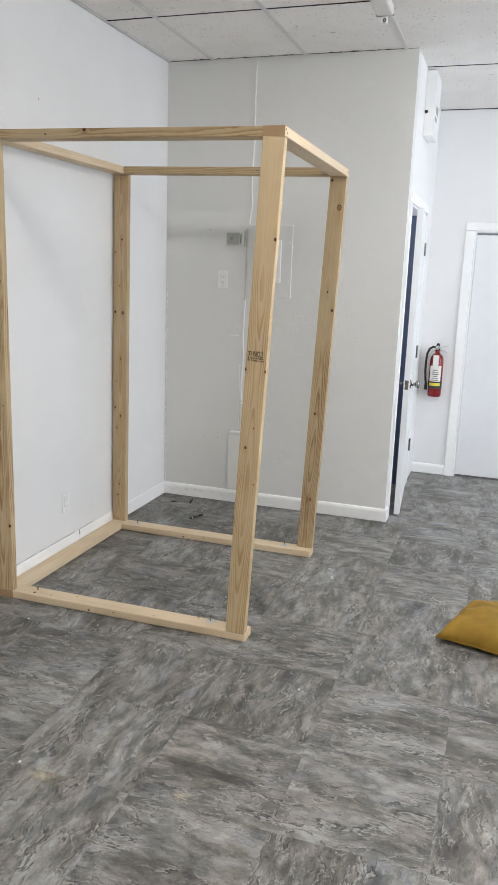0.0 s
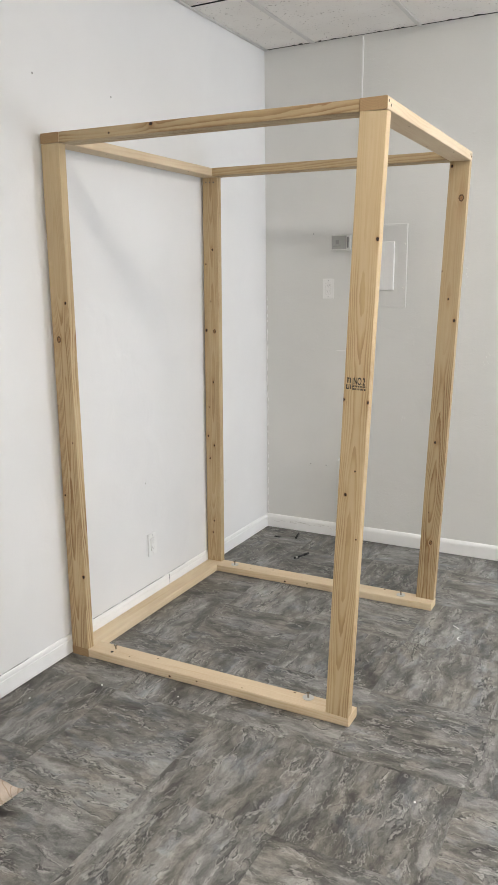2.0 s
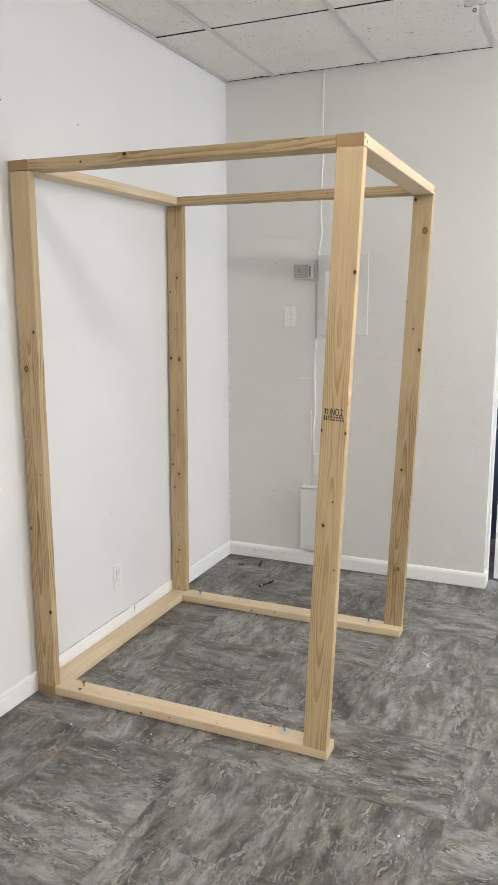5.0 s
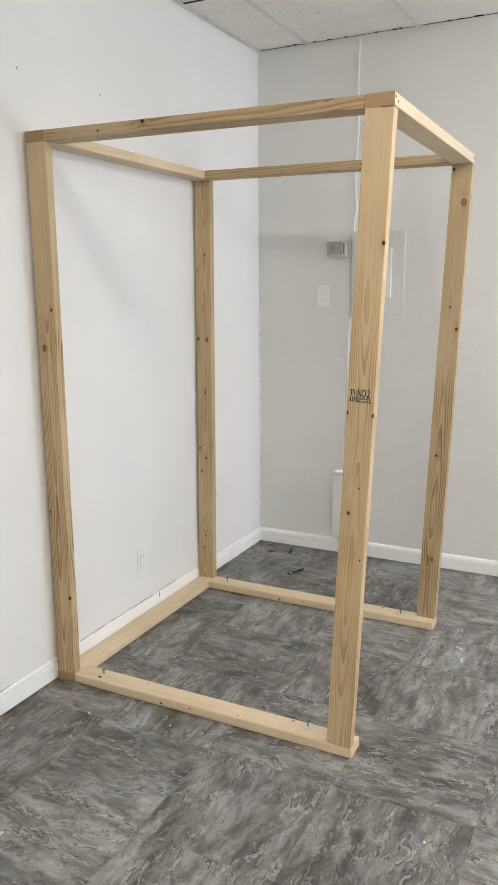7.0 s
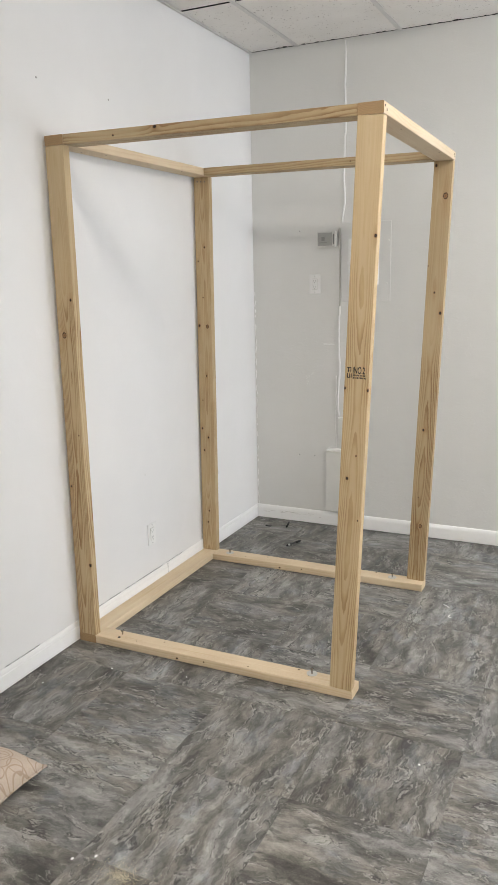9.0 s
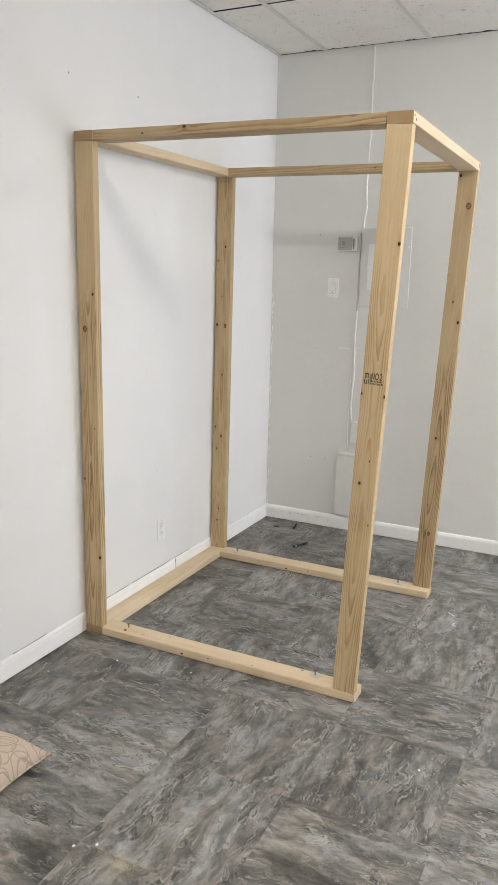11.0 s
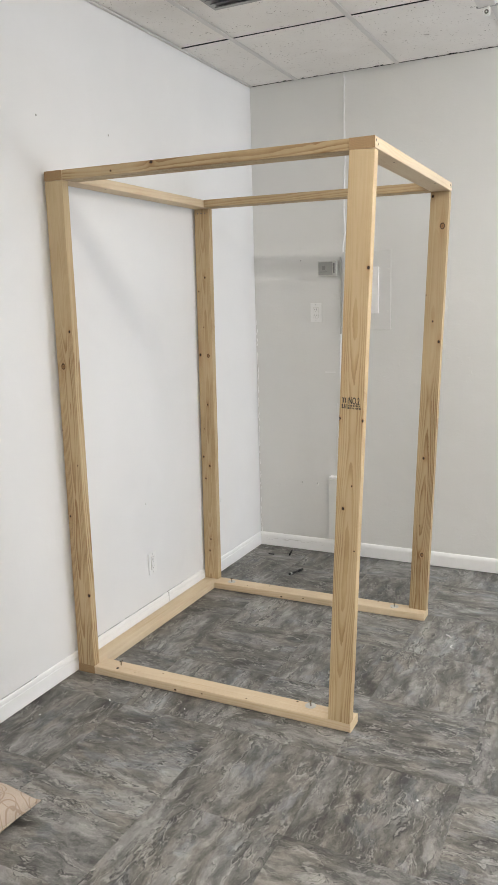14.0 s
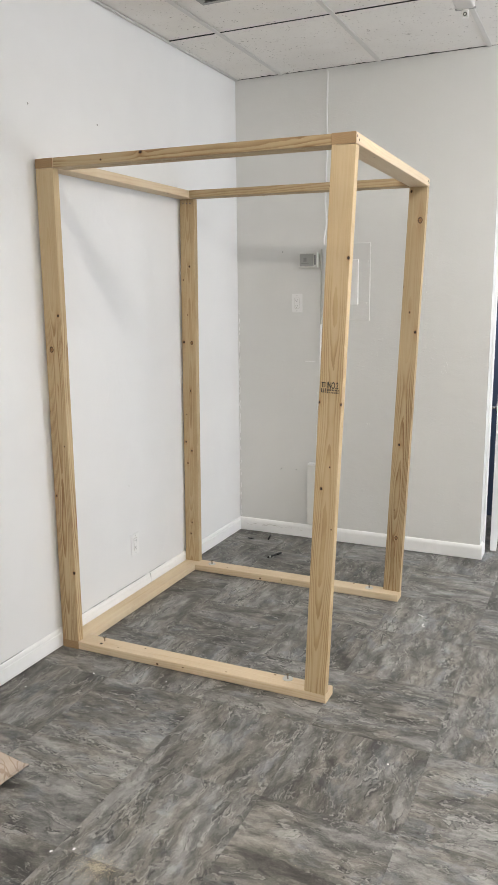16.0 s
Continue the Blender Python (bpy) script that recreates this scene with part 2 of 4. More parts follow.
def ceiling_tile_mat():
    k = Nodes("mineral_fibre")
    co = k.coords()
    v = k.node("TexVoronoi")
    k.put(v.inputs["Vector"], co)
    v.inputs["Scale"].default_value = 52
    pick = k.noise(co, 13, 2)
    worm = k.noise(co, 60, 3, 0.6, 1.0)
    hole = k.m("MULTIPLY", k.ramp(v.outputs["Distance"], (0.10, 1.0), (0.2, 0.0)), k.ramp(pick, (0.5, 0.0), (0.56, 1.0)))
    blot = k.noise(co, 3, 4)
    col = k.ramp(blot, (0.3, (0.83, 0.80, 0.76)), (0.7, (0.90, 0.875, 0.84)))
    fleck = k.noise(co, 34, 4, 0.62, 1.6)
    col = k.mix(k.ramp(worm, (0.62, 0.0), (0.72, 0.45)), col, (0.50, 0.46, 0.41))
    col = k.mix(k.ramp(fleck, (0.665, 0.0), (0.70, 0.75)), col, (0.27, 0.235, 0.20))
    col = k.mix(hole, col, (0.25, 0.215, 0.185))
    n = k.bump(k.m("SUBTRACT", worm, hole), 0.4, 0.003)
    return k.done(col, 0.9, 0, n, 0.1)


def circle_cloth():
    k = Nodes("circle_cloth")
    co = k.coords()
    x, y, z = k.xyz(co)
    rings = None
    for s, off in ((9.0, 0.0), (9.0, 3.35), (15.0, 8.1)):
        v = k.node("TexVoronoi")
        k.put(v.inputs["Vector"], k.vec(k.m("ADD", x, off), y, 0.0))
        v.voronoi_dimensions = "2D"
        v.inputs["Scale"].default_value = s
        v.inputs["Randomness"].default_value = 0.35
        d = k.m("ABSOLUTE", k.m("SUBTRACT", v.outputs["Distance"], 0.36))
        ring = k.ramp(d, (0.004 + 0.0008 * s, 1.0), (0.010 + 0.0014 * s, 0.0))
        rings = ring if rings is None else k.m("MAXIMUM", rings, ring)
    weave = k.noise(co, 420, 2)
    col = k.ramp(weave, (0.3, (0.48, 0.395, 0.32)), (0.7, (0.57, 0.475, 0.39)))
    col = k.mix(k.m("MULTIPLY", rings, 0.75), col, (0.36, 0.26, 0.19))
    return k.done(col, 0.85, 0, k.bump(weave, 0.3, 0.001), 0.2)


def velvet(name, colour):
    k = Nodes(name)
    co = k.coords()
    weave = k.noise(co, 500, 2)
    crush = k.noise(co, 9, 4, 0.5, 0.8)
    col = k.ramp(crush, (0.3, tuple(c * 0.72 for c in colour)), (0.7, colour))
    n = k.bump(crush, 0.35, 0.02)
    return k.done(col, 0.75, 0, k.bump(weave, 0.25, 0.001, n), 0.25)


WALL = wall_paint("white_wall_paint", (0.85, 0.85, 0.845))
# the same white on patched plaster, with the back wall's weaker light toned in
WALL_B = wall_paint("shaded_patched_paint", (0.765, 0.765, 0.745), 0.45, 0.4)
TRIM = plain("white_gloss_paint", (0.93, 0.93, 0.92), 0.32, 0, 0.03, 30, 0.06)
DOORW = plain("white_door_paint", (0.80, 0.81, 0.82), 0.38, 0, 0.03, 14, 0.05)
BLUE = plain("blue_wall_paint", (0.065, 0.095, 0.165), 0.55, 0, 0.08, 20)
DARK = plain("dark_gap_shade", (0.02, 0.02, 0.02), 0.9)
SCREED = plain("grey_screed", (0.10, 0.10, 0.10), 0.8, 0, 0.2)
VINYL = vinyl()
TILE = ceiling_tile_mat()
TEE = plain("white_enamel", (0.70, 0.68, 0.655), 0.45, 0, 0.05, 25)
ENDG = end_grain()
PALE_END = plain("fresh_cut_end", (0.62, 0.49, 0.31), 0.7, 0, 0.15, 160, 0.2)
STEEL = plain("zinc_steel", (0.50, 0.50, 0.50), 0.35, 1.0, 0.12, 200)
NICKEL = plain("satin_nickel", (0.36, 0.35, 0.34), 0.25, 1.0, 0.06, 120)
GREYBOX = plain("grey_plastic", (0.36, 0.36, 0.34), 0.45, 0, 0.06)
GREYDARK = plain("dark_grey_plastic", (0.16, 0.16, 0.155), 0.45, 0, 0.08)
PLASTIC = plain("white_plastic", (0.87, 0.87, 0.86), 0.35, 0, 0.02)
CREAM = plain("off_white_plastic", (0.76, 0.76, 0.73), 0.4, 0, 0.03)
SOCKET = plain("aged_white_plastic", (0.56, 0.55, 0.51), 0.4, 0, 0.03)
BLACK = plain("black_rubber", (0.012, 0.012, 0.012), 0.5, 0, 0.15)
INK = plain("black_ink", (0.035, 0.027, 0.02), 0.8, 0, 0.25, 300)
RED = plain("red_enamel", (0.22, 0.006, 0.009), 0.25, 0, 0.06)
YELLOW = plain("yellow_label", (0.75, 0.62, 0.06), 0.5, 0, 0.04)
PAPER = plain("paper_label", (0.78, 0.76, 0.70), 0.6, 0, 0.03)
MUSTARD = velvet("mustard_cloth", (0.33, 0.195, 0.027))
CLOTH = circle_cloth()
DUST = plain("sawdust", (0.62, 0.54, 0.40), 0.9, 0, 0.2, 80)



def tube_glow(watts, colour, area):
    mat = bpy.data.materials.new("lit_tube")
    mat.use_nodes = True
    nt = mat.node_tree
    em = nt.nodes.new("ShaderNodeEmission")
    em.inputs[0].default_value, em.inputs[1].default_value = (*colour, 1), watts / (math.pi * area)
    nt.links.new(em.outputs[0], nt.nodes["Material Output"].inputs[0])
    return mat


# ---- building ----


def box_bm(x0, y0, z0, x1, y1, z1, bevel=0.0, segments=2, bm=None):
    """A box between two corners with eased edges."""
    own = bmesh.new()
    bmesh.ops.create_cube(own, size=1, matrix=Matrix.LocRotScale(((x0 + x1) / 2, (y0 + y1) / 2, (z0 + z1) / 2), None, (x1 - x0, y1 - y0, z1 - z0)))
    if bevel:
        bmesh.ops.bevel(own, geom=own.edges[:], offset=bevel, segments=segments, affect="EDGES", profile=0.5)
    return own if bm is None else merge(bm, own)


def merge(bm, other, m=None):
    """Adds other to bm, moved by m."""
    if m is not None:
        other.transform(m)
    me = bpy.data.meshes.new("scrap")
    other.to_mesh(me)
    other.free()
    bm.from_mesh(me)
    bpy.data.meshes.remove(me)
    return bm


def lathe(points, sides=24, m=None):
    """A turned body about z from (radius, height) pairs."""
    bm = bmesh.new()
    rings = []
    for r, h in points:
        if r < 1e-6:
            rings.append([bm.verts.new((0, 0, h))])
        else:
            rings.append([bm.verts.new((r * math.cos(2 * math.pi * i / sides), r * math.sin(2 * math.pi * i / sides), h)) for i in range(sides)])
    for p, q in zip(rings, rings[1:]):
        for i in range(sides):
            j = (i + 1) % sides
            vs = [p[i % len(p)], p[j % len(p)], q[j % len(q)], q[i % len(q)]]
            vs = [v for n, v in enumerate(vs) if v not in vs[:n]]
            if len(vs) > 2:
                bm.faces.new(vs)
    bmesh.ops.recalc_face_normals(bm, faces=bm.faces[:])
    if m is not None:
        bm.transform(m)
    return bm


def tube(path, radius, sides=8):
    """A round cord along a line of points."""
    bm = bmesh.new()
    pts = [Vector(p) for p in path]
    rings = []
    for i, p in enumerate(pts):
        d = (pts[min(i + 1, len(pts) - 1)] - pts[max(i - 1, 0)]).normalized()
        u = d.orthogonal().normalized() if not rings else (u - d * u.dot(d)).normalized()
        w = d.cross(u)
        rings.append([bm.verts.new(p + radius * (math.cos(2 * math.pi * k / sides) * u + math.sin(2 * math.pi * k / sides) * w)) for k in range(sides)])
    for a, b in zip(rings, rings[1:]):
        for k in range(sides):
            bm.faces.new((a[k], a[(k + 1) % sides], b[(k + 1) % sides], b[k]))
    bm.faces.new(rings[0][::-1])
    bm.faces.new(rings[-1])
    bmesh.ops.recalc_face_normals(bm, faces=bm.faces[:])
    return bm


def mesh_ob(name, bm, mats, smooth=False):
    me = bpy.data.meshes.new(name)
    bm.to_mesh(me)
    bm.free()
    for mt in mats if isinstance(mats, (list, tuple)) else [mats]:
        me.materials.append(mt)
    if smooth:
        for p in me.polygons:
            p.use_smooth = True
    return new(name, me)


def part(name, bm, material, parent, label="", smooth=False):
    ob = mesh_ob(name, bm, material, smooth)
    ob.parent = parent
    if label:
        tagged(ob, label)
    return ob


def thing(name, label, category, m=None, group=""):
    ob = new(name)
    ob.empty_display_size = 0.1
    if m is not None:
        ob.matrix_world = m
    return tagged(ob, label, category, group)


def structure(name, bm, mats, label="", category=""):
    return tagged(mesh_ob(name, bm, mats), label, category, "", "structure")


# ---- the room ----
CEIL = 2.905
XW = -0.004                       # the wall beside the frame
XR, YN, YF = 5.2, -8.0, 1.46      # right wall, near wall, far wall of the door niche
END = 1.602                       # where the back wall ends

structure("wall_west", box_bm(-0.12, YN - 0.1, 0, XW, 0.12, 3.0), WALL, "smooth white painted wall beside the timber frame", "wall")
structure("wall_north", box_bm(XW, 0, 0, END, 0.12, 3.0), WALL_B, "white painted wall with patched plaster, toned darker for its weaker light", "wall")
bm = box_bm(END - 0.12, 0.12, 0, END, 0.145, 3.0)
box_bm(END - 0.12, 0.145, 2.04, END, 1.0, 3.0, bm=bm)
box_bm(END - 0.12, 1.0, 0, END, YF, 3.0, bm=bm)
structure("wall_niche_side", bm, WALL, "white painted wall with a door opening", "wall")
bm = box_bm(0.1, YF, 0, 1.945, YF + 0.12, 3.0)
box_bm(1.945, YF, 1.985, 2.76, YF + 0.12, 3.0, bm=bm)
box_bm(2.76, YF, 0, XR, YF + 0.12, 3.0, bm=bm)
structure("wall_niche_back", bm, WALL, "white painted wall at the back of the niche", "wall")
bm = box_bm(XR, YN - 0.1, 0, XR + 0.12, -1.0, 3.0)
box_bm(XR, 0.5, 0, XR + 0.12, YF + 0.12, 3.0, bm=bm)
box_bm(XR, -1.0, 0, XR + 0.12, 0.5, 0.72, bm=bm)
box_bm(XR, -1.0, 2.38, XR + 0.12, 0.5, 3.0, bm=bm)
structure("wall_east", bm, WALL, "plain white painted wall with a wide window opening", "wall")
structure("wall_south", box_bm(0, YN - 0.12, 0, XR, YN, 3.0), WALL, "plain white painted wall", "wall")
bm = box_bm(0.1, 0.125, 0, 0.2, YF - 0.005, 2.7)
box_bm(0.2, YF - 0.02, 0, END - 0.13, YF - 0.004, 2.7, bm=bm)
box_bm(0.2, 0.125, 2.6, END - 0.125, YF - 0.02, 2.7, bm=bm)
structure("wall_closet", bm, BLUE, "dark blue painted closet walls", "wall")

# ceiling: tiles laid in a grid of tees, cross tees along x with gaps beside them, whose shade is painted dark
TX = [0.305 + 0.61 * i for i in range(9)]
TY = [-0.83 - 1.22 * i for i in range(7)][::-1]
xs = [XW] + [x for x in TX if x < XR - 0.05] + [XR]
ys = [YN] + [y for y in TY if y > YN + 0.05] + [0.0]
bm = bmesh.new()
rng = random.Random(4)


def ceiling_panel(x0, y0, x1, y1, z0, z1, slot):
    """One lay-in tile, whose far edge may hang at another height than its near edge."""
    own = box_bm(x0, y0, 0, x1, y1, 0.016)
    for v in own.verts:
        f = (v.co.y - y0) / (y1 - y0)
        v.co.z += z0 + (z1 - z0) * f
    own.normal_update()
    # the tiles' end edges are black, which paints the shade of the gaps
    for fc in own.faces:
        fc.material_index = slot if abs(fc.normal.y) < 0.7 else 2
    merge(bm, own)


for i in range(len(xs) - 1):
    for j in range(len(ys) - 1):
        g = rng.uniform(0.003, 0.006)
        near, far = CEIL + rng.uniform(0.0025, 0.0045), CEIL + rng.uniform(0.005, 0.007)
        if j == len(ys) - 2:
            g, far = rng.uniform(0.001, 0.003), CEIL + rng.uniform(0.002, 0.004)
        if j < len(ys) - 2 or xs[i + 1] < END:
            ceiling_panel(xs[i] + 0.004, ys[j] + 0.002, xs[i + 1] - 0.004, ys[j + 1] - g, near, far, 0)
            continue
        if xs[i] < END:
            ceiling_panel(xs[i] + 0.004, ys[j] + 0.002, END, -g, near, far, 0)
        a = max(xs[i] + 0.004, END + 0.0005)
        ceiling_panel(a, ys[j] + 0.002, xs[i + 1] - 0.004, 0.43 - 0.006, near, far, 0)
        ceiling_panel(a, 0.43, xs[i + 1] - 0.004, YF - 0.012, CEIL - 0.001, CEIL - 0.055, 0)
for x in xs[1:-1]:
    own = box_bm(x - 0.012, YN, CEIL - 0.003, x + 0.012, 0.0 if x < END else 0.41, CEIL + 0.001)
    for fc in own.faces:
        fc.material_index = 1
    merge(bm, own)
for y in ys[1:-1]:
    own = box_bm(0, y - 0.024, CEIL + 0.012, XR, y - 0.002, CEIL + 0.016)
    for fc in own.faces:
        fc.material_index = 1
    merge(bm, own)
for x0, y0, x1, y1 in ((0, YN, 0.018, 0),):
    own = box_bm(x0, y0, CEIL - 0.004, x1, y1, CEIL + 0.001)
    for fc in own.faces:
        fc.material_index = 1
    merge(bm, own)
# black slivers: broken shade painted where the ceiling meets the back wall
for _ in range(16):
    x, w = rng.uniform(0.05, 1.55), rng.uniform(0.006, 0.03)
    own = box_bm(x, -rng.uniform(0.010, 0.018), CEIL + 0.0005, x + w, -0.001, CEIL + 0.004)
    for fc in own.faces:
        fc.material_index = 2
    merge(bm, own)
# black sheets over the tiles and wall tops, painted shade of the hollow
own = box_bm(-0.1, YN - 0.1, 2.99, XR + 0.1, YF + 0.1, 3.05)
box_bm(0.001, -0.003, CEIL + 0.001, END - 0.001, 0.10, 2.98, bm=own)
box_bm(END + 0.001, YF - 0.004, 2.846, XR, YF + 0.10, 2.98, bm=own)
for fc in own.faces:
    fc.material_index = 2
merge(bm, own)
structure("ceiling", bm, [TILE, TEE, DARK], "suspended ceiling of speckled mineral fibre tiles", "ceiling")


def skirting(x0, y0, x1, y1, face, h=0.090, t=0.014, groove=False):
    """A baseboard with a moulded top from end to end; face: the way that it looks, as a turn in degrees."""
    run = math.hypot(x1 - x0, y1 - y0)
    prof = [(0, 0.004), (t, 0.004), (t, h - 0.024), (t * 0.93, h - 0.016), (t * 0.72, h - 0.008), (t * 0.4, h - 0.002), (0, h)] if not groove else [(0, 0.004), (t, 0.004), (t, h - 0.026), (t * 0.70, h - 0.0235), (t * 0.78, h - 0.016), (t * 0.66, h - 0.007), (t * 0.4, h - 0.002), (0, h)]
    own = bmesh.new()
    a = [own.verts.new((0, -p, q)) for p, q in prof]
    b = [own.verts.new((run, -p, q)) for p, q in prof]
    for i in range(len(prof)):
        j = (i + 1) % len(prof)
        own.faces.new((a[i], b[i], b[j], a[j]))
    own.faces.new(a)
    own.faces.new(b[::-1])
    bmesh.ops.recalc_face_normals(own, faces=own.faces[:])
    own.transform(pose(x0, y0, 0, 0, 0, face))
    return own


bm = skirting(XW, YN, XW, -0.014, 90, 0.092, 0.0075, True)
structure("baseboard_west", bm, TRIM, "white painted baseboard with a moulded top", "baseboard")
bm = skirting(XW, 0, END + 0.014, 0, 0)
merge(bm, skirting(END, 0, END, 0.085, 90))
structure("baseboard_north", bm, TRIM, "white painted baseboard with a rounded top", "baseboard")
structure("baseboard_niche", skirting(END + 0.002, YF, 1.869, YF, 0, 0.085), TRIM, "white painted baseboard with a rounded top", "baseboard")
# ragged bead of caulk in the corner
bm = bmesh.new()
rng = random.Random(8)
z = 0.1
while z < 1.5:
    s = rng.uniform(0.0015, 0.004)
    own = bmesh.new()
    bmesh.ops.create_icosphere(own, subdivisions=1, radius=1, matrix=Matrix.LocRotScale((0.002 + rng.uniform(0, 0.004), -0.002, z), Euler((0, rng.uniform(-0.25, 0.25), 0)), (s, s, rng.uniform(0.006, 0.03))))
    merge(bm, own)
    z += rng.uniform(0.012, 0.07)
structure("trim_corner", bm, TRIM, "lumpy white caulk bead in the wall corner", "caulk")

# ---- doors of the niche ----
bm = box_bm(END, 0.088, 0, END + 0.014, 0.132, 2.052, 0.003)
box_bm(END, 1.012, 0, END + 0.014, 1.075, 2.052, 0.003, bm=bm)
box_bm(END, 0.088, 2.054, END + 0.014, 1.075, 2.115, 0.003, bm=bm)
box_bm(END - 0.12, 0.1325, 0, END + 0.002, 0.1465, 2.0385, 0.001, bm=bm)
structure("trim_closet_door", bm, TRIM, "white painted door casing", "door casing")

structure("trim_closet_jamb", box_bm(END - 0.12, 0.998, 0, END + 0.002, 1.011, 2.04, 0.001), BLUE, "dark blue painted jamb of the closet door", "door jamb")

turn = math.degrees(math.atan2(-0.827, 0.066))
door = thing("door_1", "white closet door standing slightly ajar", "door", pose(END + 0.012, 0.992, 0, 0, 0, turn))
door["kind"] = "structure"
part("door_leaf", box_bm(0, -0.038, 0.012, 0.832, 0, 2.025, 0.002), DOORW, door)
for side in (1, -1):
    prof = [(0.0, 0.0), (0.031, 0.0), (0.031, 0.004), (0.026, 0.008), (0.011, 0.011), (0.010, 0.03), (0.018, 0.036), (0.026, 0.045), (0.027, 0.054), (0.022, 0.062), (0.0, 0.064)]
    part("door_knob", lathe(prof, 24, pose(0.77, 0.0 if side > 0 else -0.038, 0.905, -90 if side > 0 else 90)), NICKEL, door, "round satin nickel knob", True)
part("latch_plate", box_bm(0.832, -0.031, 0.875, 0.8335, -0.007, 0.935), NICKEL, door)
for z in (0.33, 1.05, 1.80):
    bm = lathe([(0, -0.048), (0.007, -0.048), (0.007, 0.048), (0, 0.048)], 12, pose(-0.002, 0.007, z))
    box_bm(0.0, 0.0, z - 0.044, 0.03, 0.003, z + 0.044, bm=bm)
    part("hinge", bm, NICKEL, door, "steel butt hinge")

bm = box_bm(1.870, YF - 0.016, 0, 1.942, YF, 1.965, 0.004)
box_bm(1.870, YF - 0.016, 1.967, 2.84, YF, 2.03, 0.004, bm=bm)
box_bm(2.765, YF - 0.016, 0, 2.84, YF, 1.965, 0.004, bm=bm)
box_bm(1.9455, YF, 0, 1.954, YF + 0.12, 1.985, bm=bm)
box_bm(1.9545, YF, 1.955, 2.7465, YF + 0.12, 1.9845, bm=bm)
box_bm(2.747, YF, 0, 2.7595, YF + 0.12, 1.97, bm=bm)
structure("trim_back_door", bm, TRIM, "white painted door casing", "door casing")
door = thing("door_2", "plain white flush door, closed", "door", pose(1.956, YF + 0.022, 0))
door["kind"] = "structure"
part("door_leaf", box_bm(0, 0, 0.014, 0.788, 0.04, 1.935, 0.002), DOORW, door)
part("door_knob", lathe(prof, 24, pose(0.72, 0, 0.92, 90)), NICKEL, door, "round satin nickel knob", True)
part("threshold", box_bm(0, 0.0, 0.001, 0.788, 0.06, 0.006), GREYDARK, door)

# ---- the timber frame ----
W, T = 0.0889, 0.0381


def board(name, p0, p1, wide, mat, parent, bow=0.0, ends=None, ease=0.003):
    """A 2x4 from p0 to p1 (ends of its centre line); wide: the way its broad side runs."""
    u = Vector(p1) - Vector(p0)
    run = u.length
    u.normalize()
    w = Vector(wide)
    w = (w - u * w.dot(u)).normalized()
    n = u.cross(w)
    own = bmesh.new()
    cuts = 8
    bmesh.ops.create_cube(own, size=1, matrix=Matrix.LocRotScale((run / 2, 0, 0), None, (run, W, T)))
    long = [e for e in own.edges if abs(e.verts[0].co.x - e.verts[1].co.x) > run / 2]
    bmesh.ops.bevel(own, geom=long, offset=ease, segments=3, affect="EDGES", profile=0.5)
    long = [e for e in own.edges if abs(e.verts[0].co.x - e.verts[1].co.x) > run / 2]
    bmesh.ops.subdivide_edges(own, edges=long, cuts=cuts, use_grid_fill=False)
    for v in own.verts:
        f = v.co.x / run
        v.co.y += bow * 4 * f * (1 - f)
    for fc in own.faces:
        if abs(fc.normal.x) > 0.9:
            fc.material_index = 1
    ob = part(name, own, [mat, ends or ENDG], parent)
    ob.matrix_local = Matrix.Translation(p0) @ Matrix((u, w, n)).transposed().to_4x4()
    return ob


frame_top_l, frame_top_r = 2.158, 2.143
frame_thing = thing("timber_frame", "open box frame of pale pine studs against a white wall", "frame")
yb0, yt0 = -1.941, -1.941          # front posts: centre of their thickness, at the floor and at the top
yb1, yt1 = -0.773, -0.736          # back posts
xl, xlt = 0.049, 0.050
posts = {
    "fr": ((1.2455, yb0, T), (1.3385, yt0, frame_top_r - T - 0.0018)),
    "fl": ((xl, yb0, T), (xlt + 0.004, yt0, frame_top_l - T - 0.0018)),
    "br": ((1.259, yb1, T), (1.3305, yt1, frame_top_r - T - 0.0018)),
    "bl": ((xl, yb1, T), (xlt, yt1, frame_top_l - T - 0.0018)),
}
marks = {
    "fr": [(1.361, 1.728, 0.0075), (1.256, 1.209, 0.007), (1.342, 1.207, 0.007), (1.300, 0.968, 0.004), (1.267, 0.881, 0.007), (1.308, 0.727, 0.0035)],
    "br": [(1.297, 2.084, 0.008), (1.344, 1.948, 0.014), (1.307, 1.505, 0.006), (1.338, 1.409, 0.009), (1.273, 1.629, 0.004), (1.276, 0.832, 0.008), (1.238, 0.774, 0.004), (1.261, 0.483, 0.004), (1.276, 0.333, 0.010)],
    "fl": [(0.083, 1.521, 0.007), (0.039, 1.377, 0.012), (0.011, 1.106, 0.004), (0.077, 0.954, 0.004), (0.019, 0.725, 0.006), (0.090, 0.370, 0.009)],
    "bl": [(0.060, 1.757, 0.007), (0.020, 1.684, 0.005), (0.045, 1.489, 0.004), (0.018, 1.336, 0.009), (0.068, 1.332, 0.010), (0.056, 1.058, 0.006), (0.020, 0.758, 0.007),
           (0.058, 0.707, 0.007), (0.030, 0.632, 0.006), (0.028, 0.920, 0.004), (0.051, 0.274, 0.006), (0.043, 0.205, 0.006)],
}
made = {}
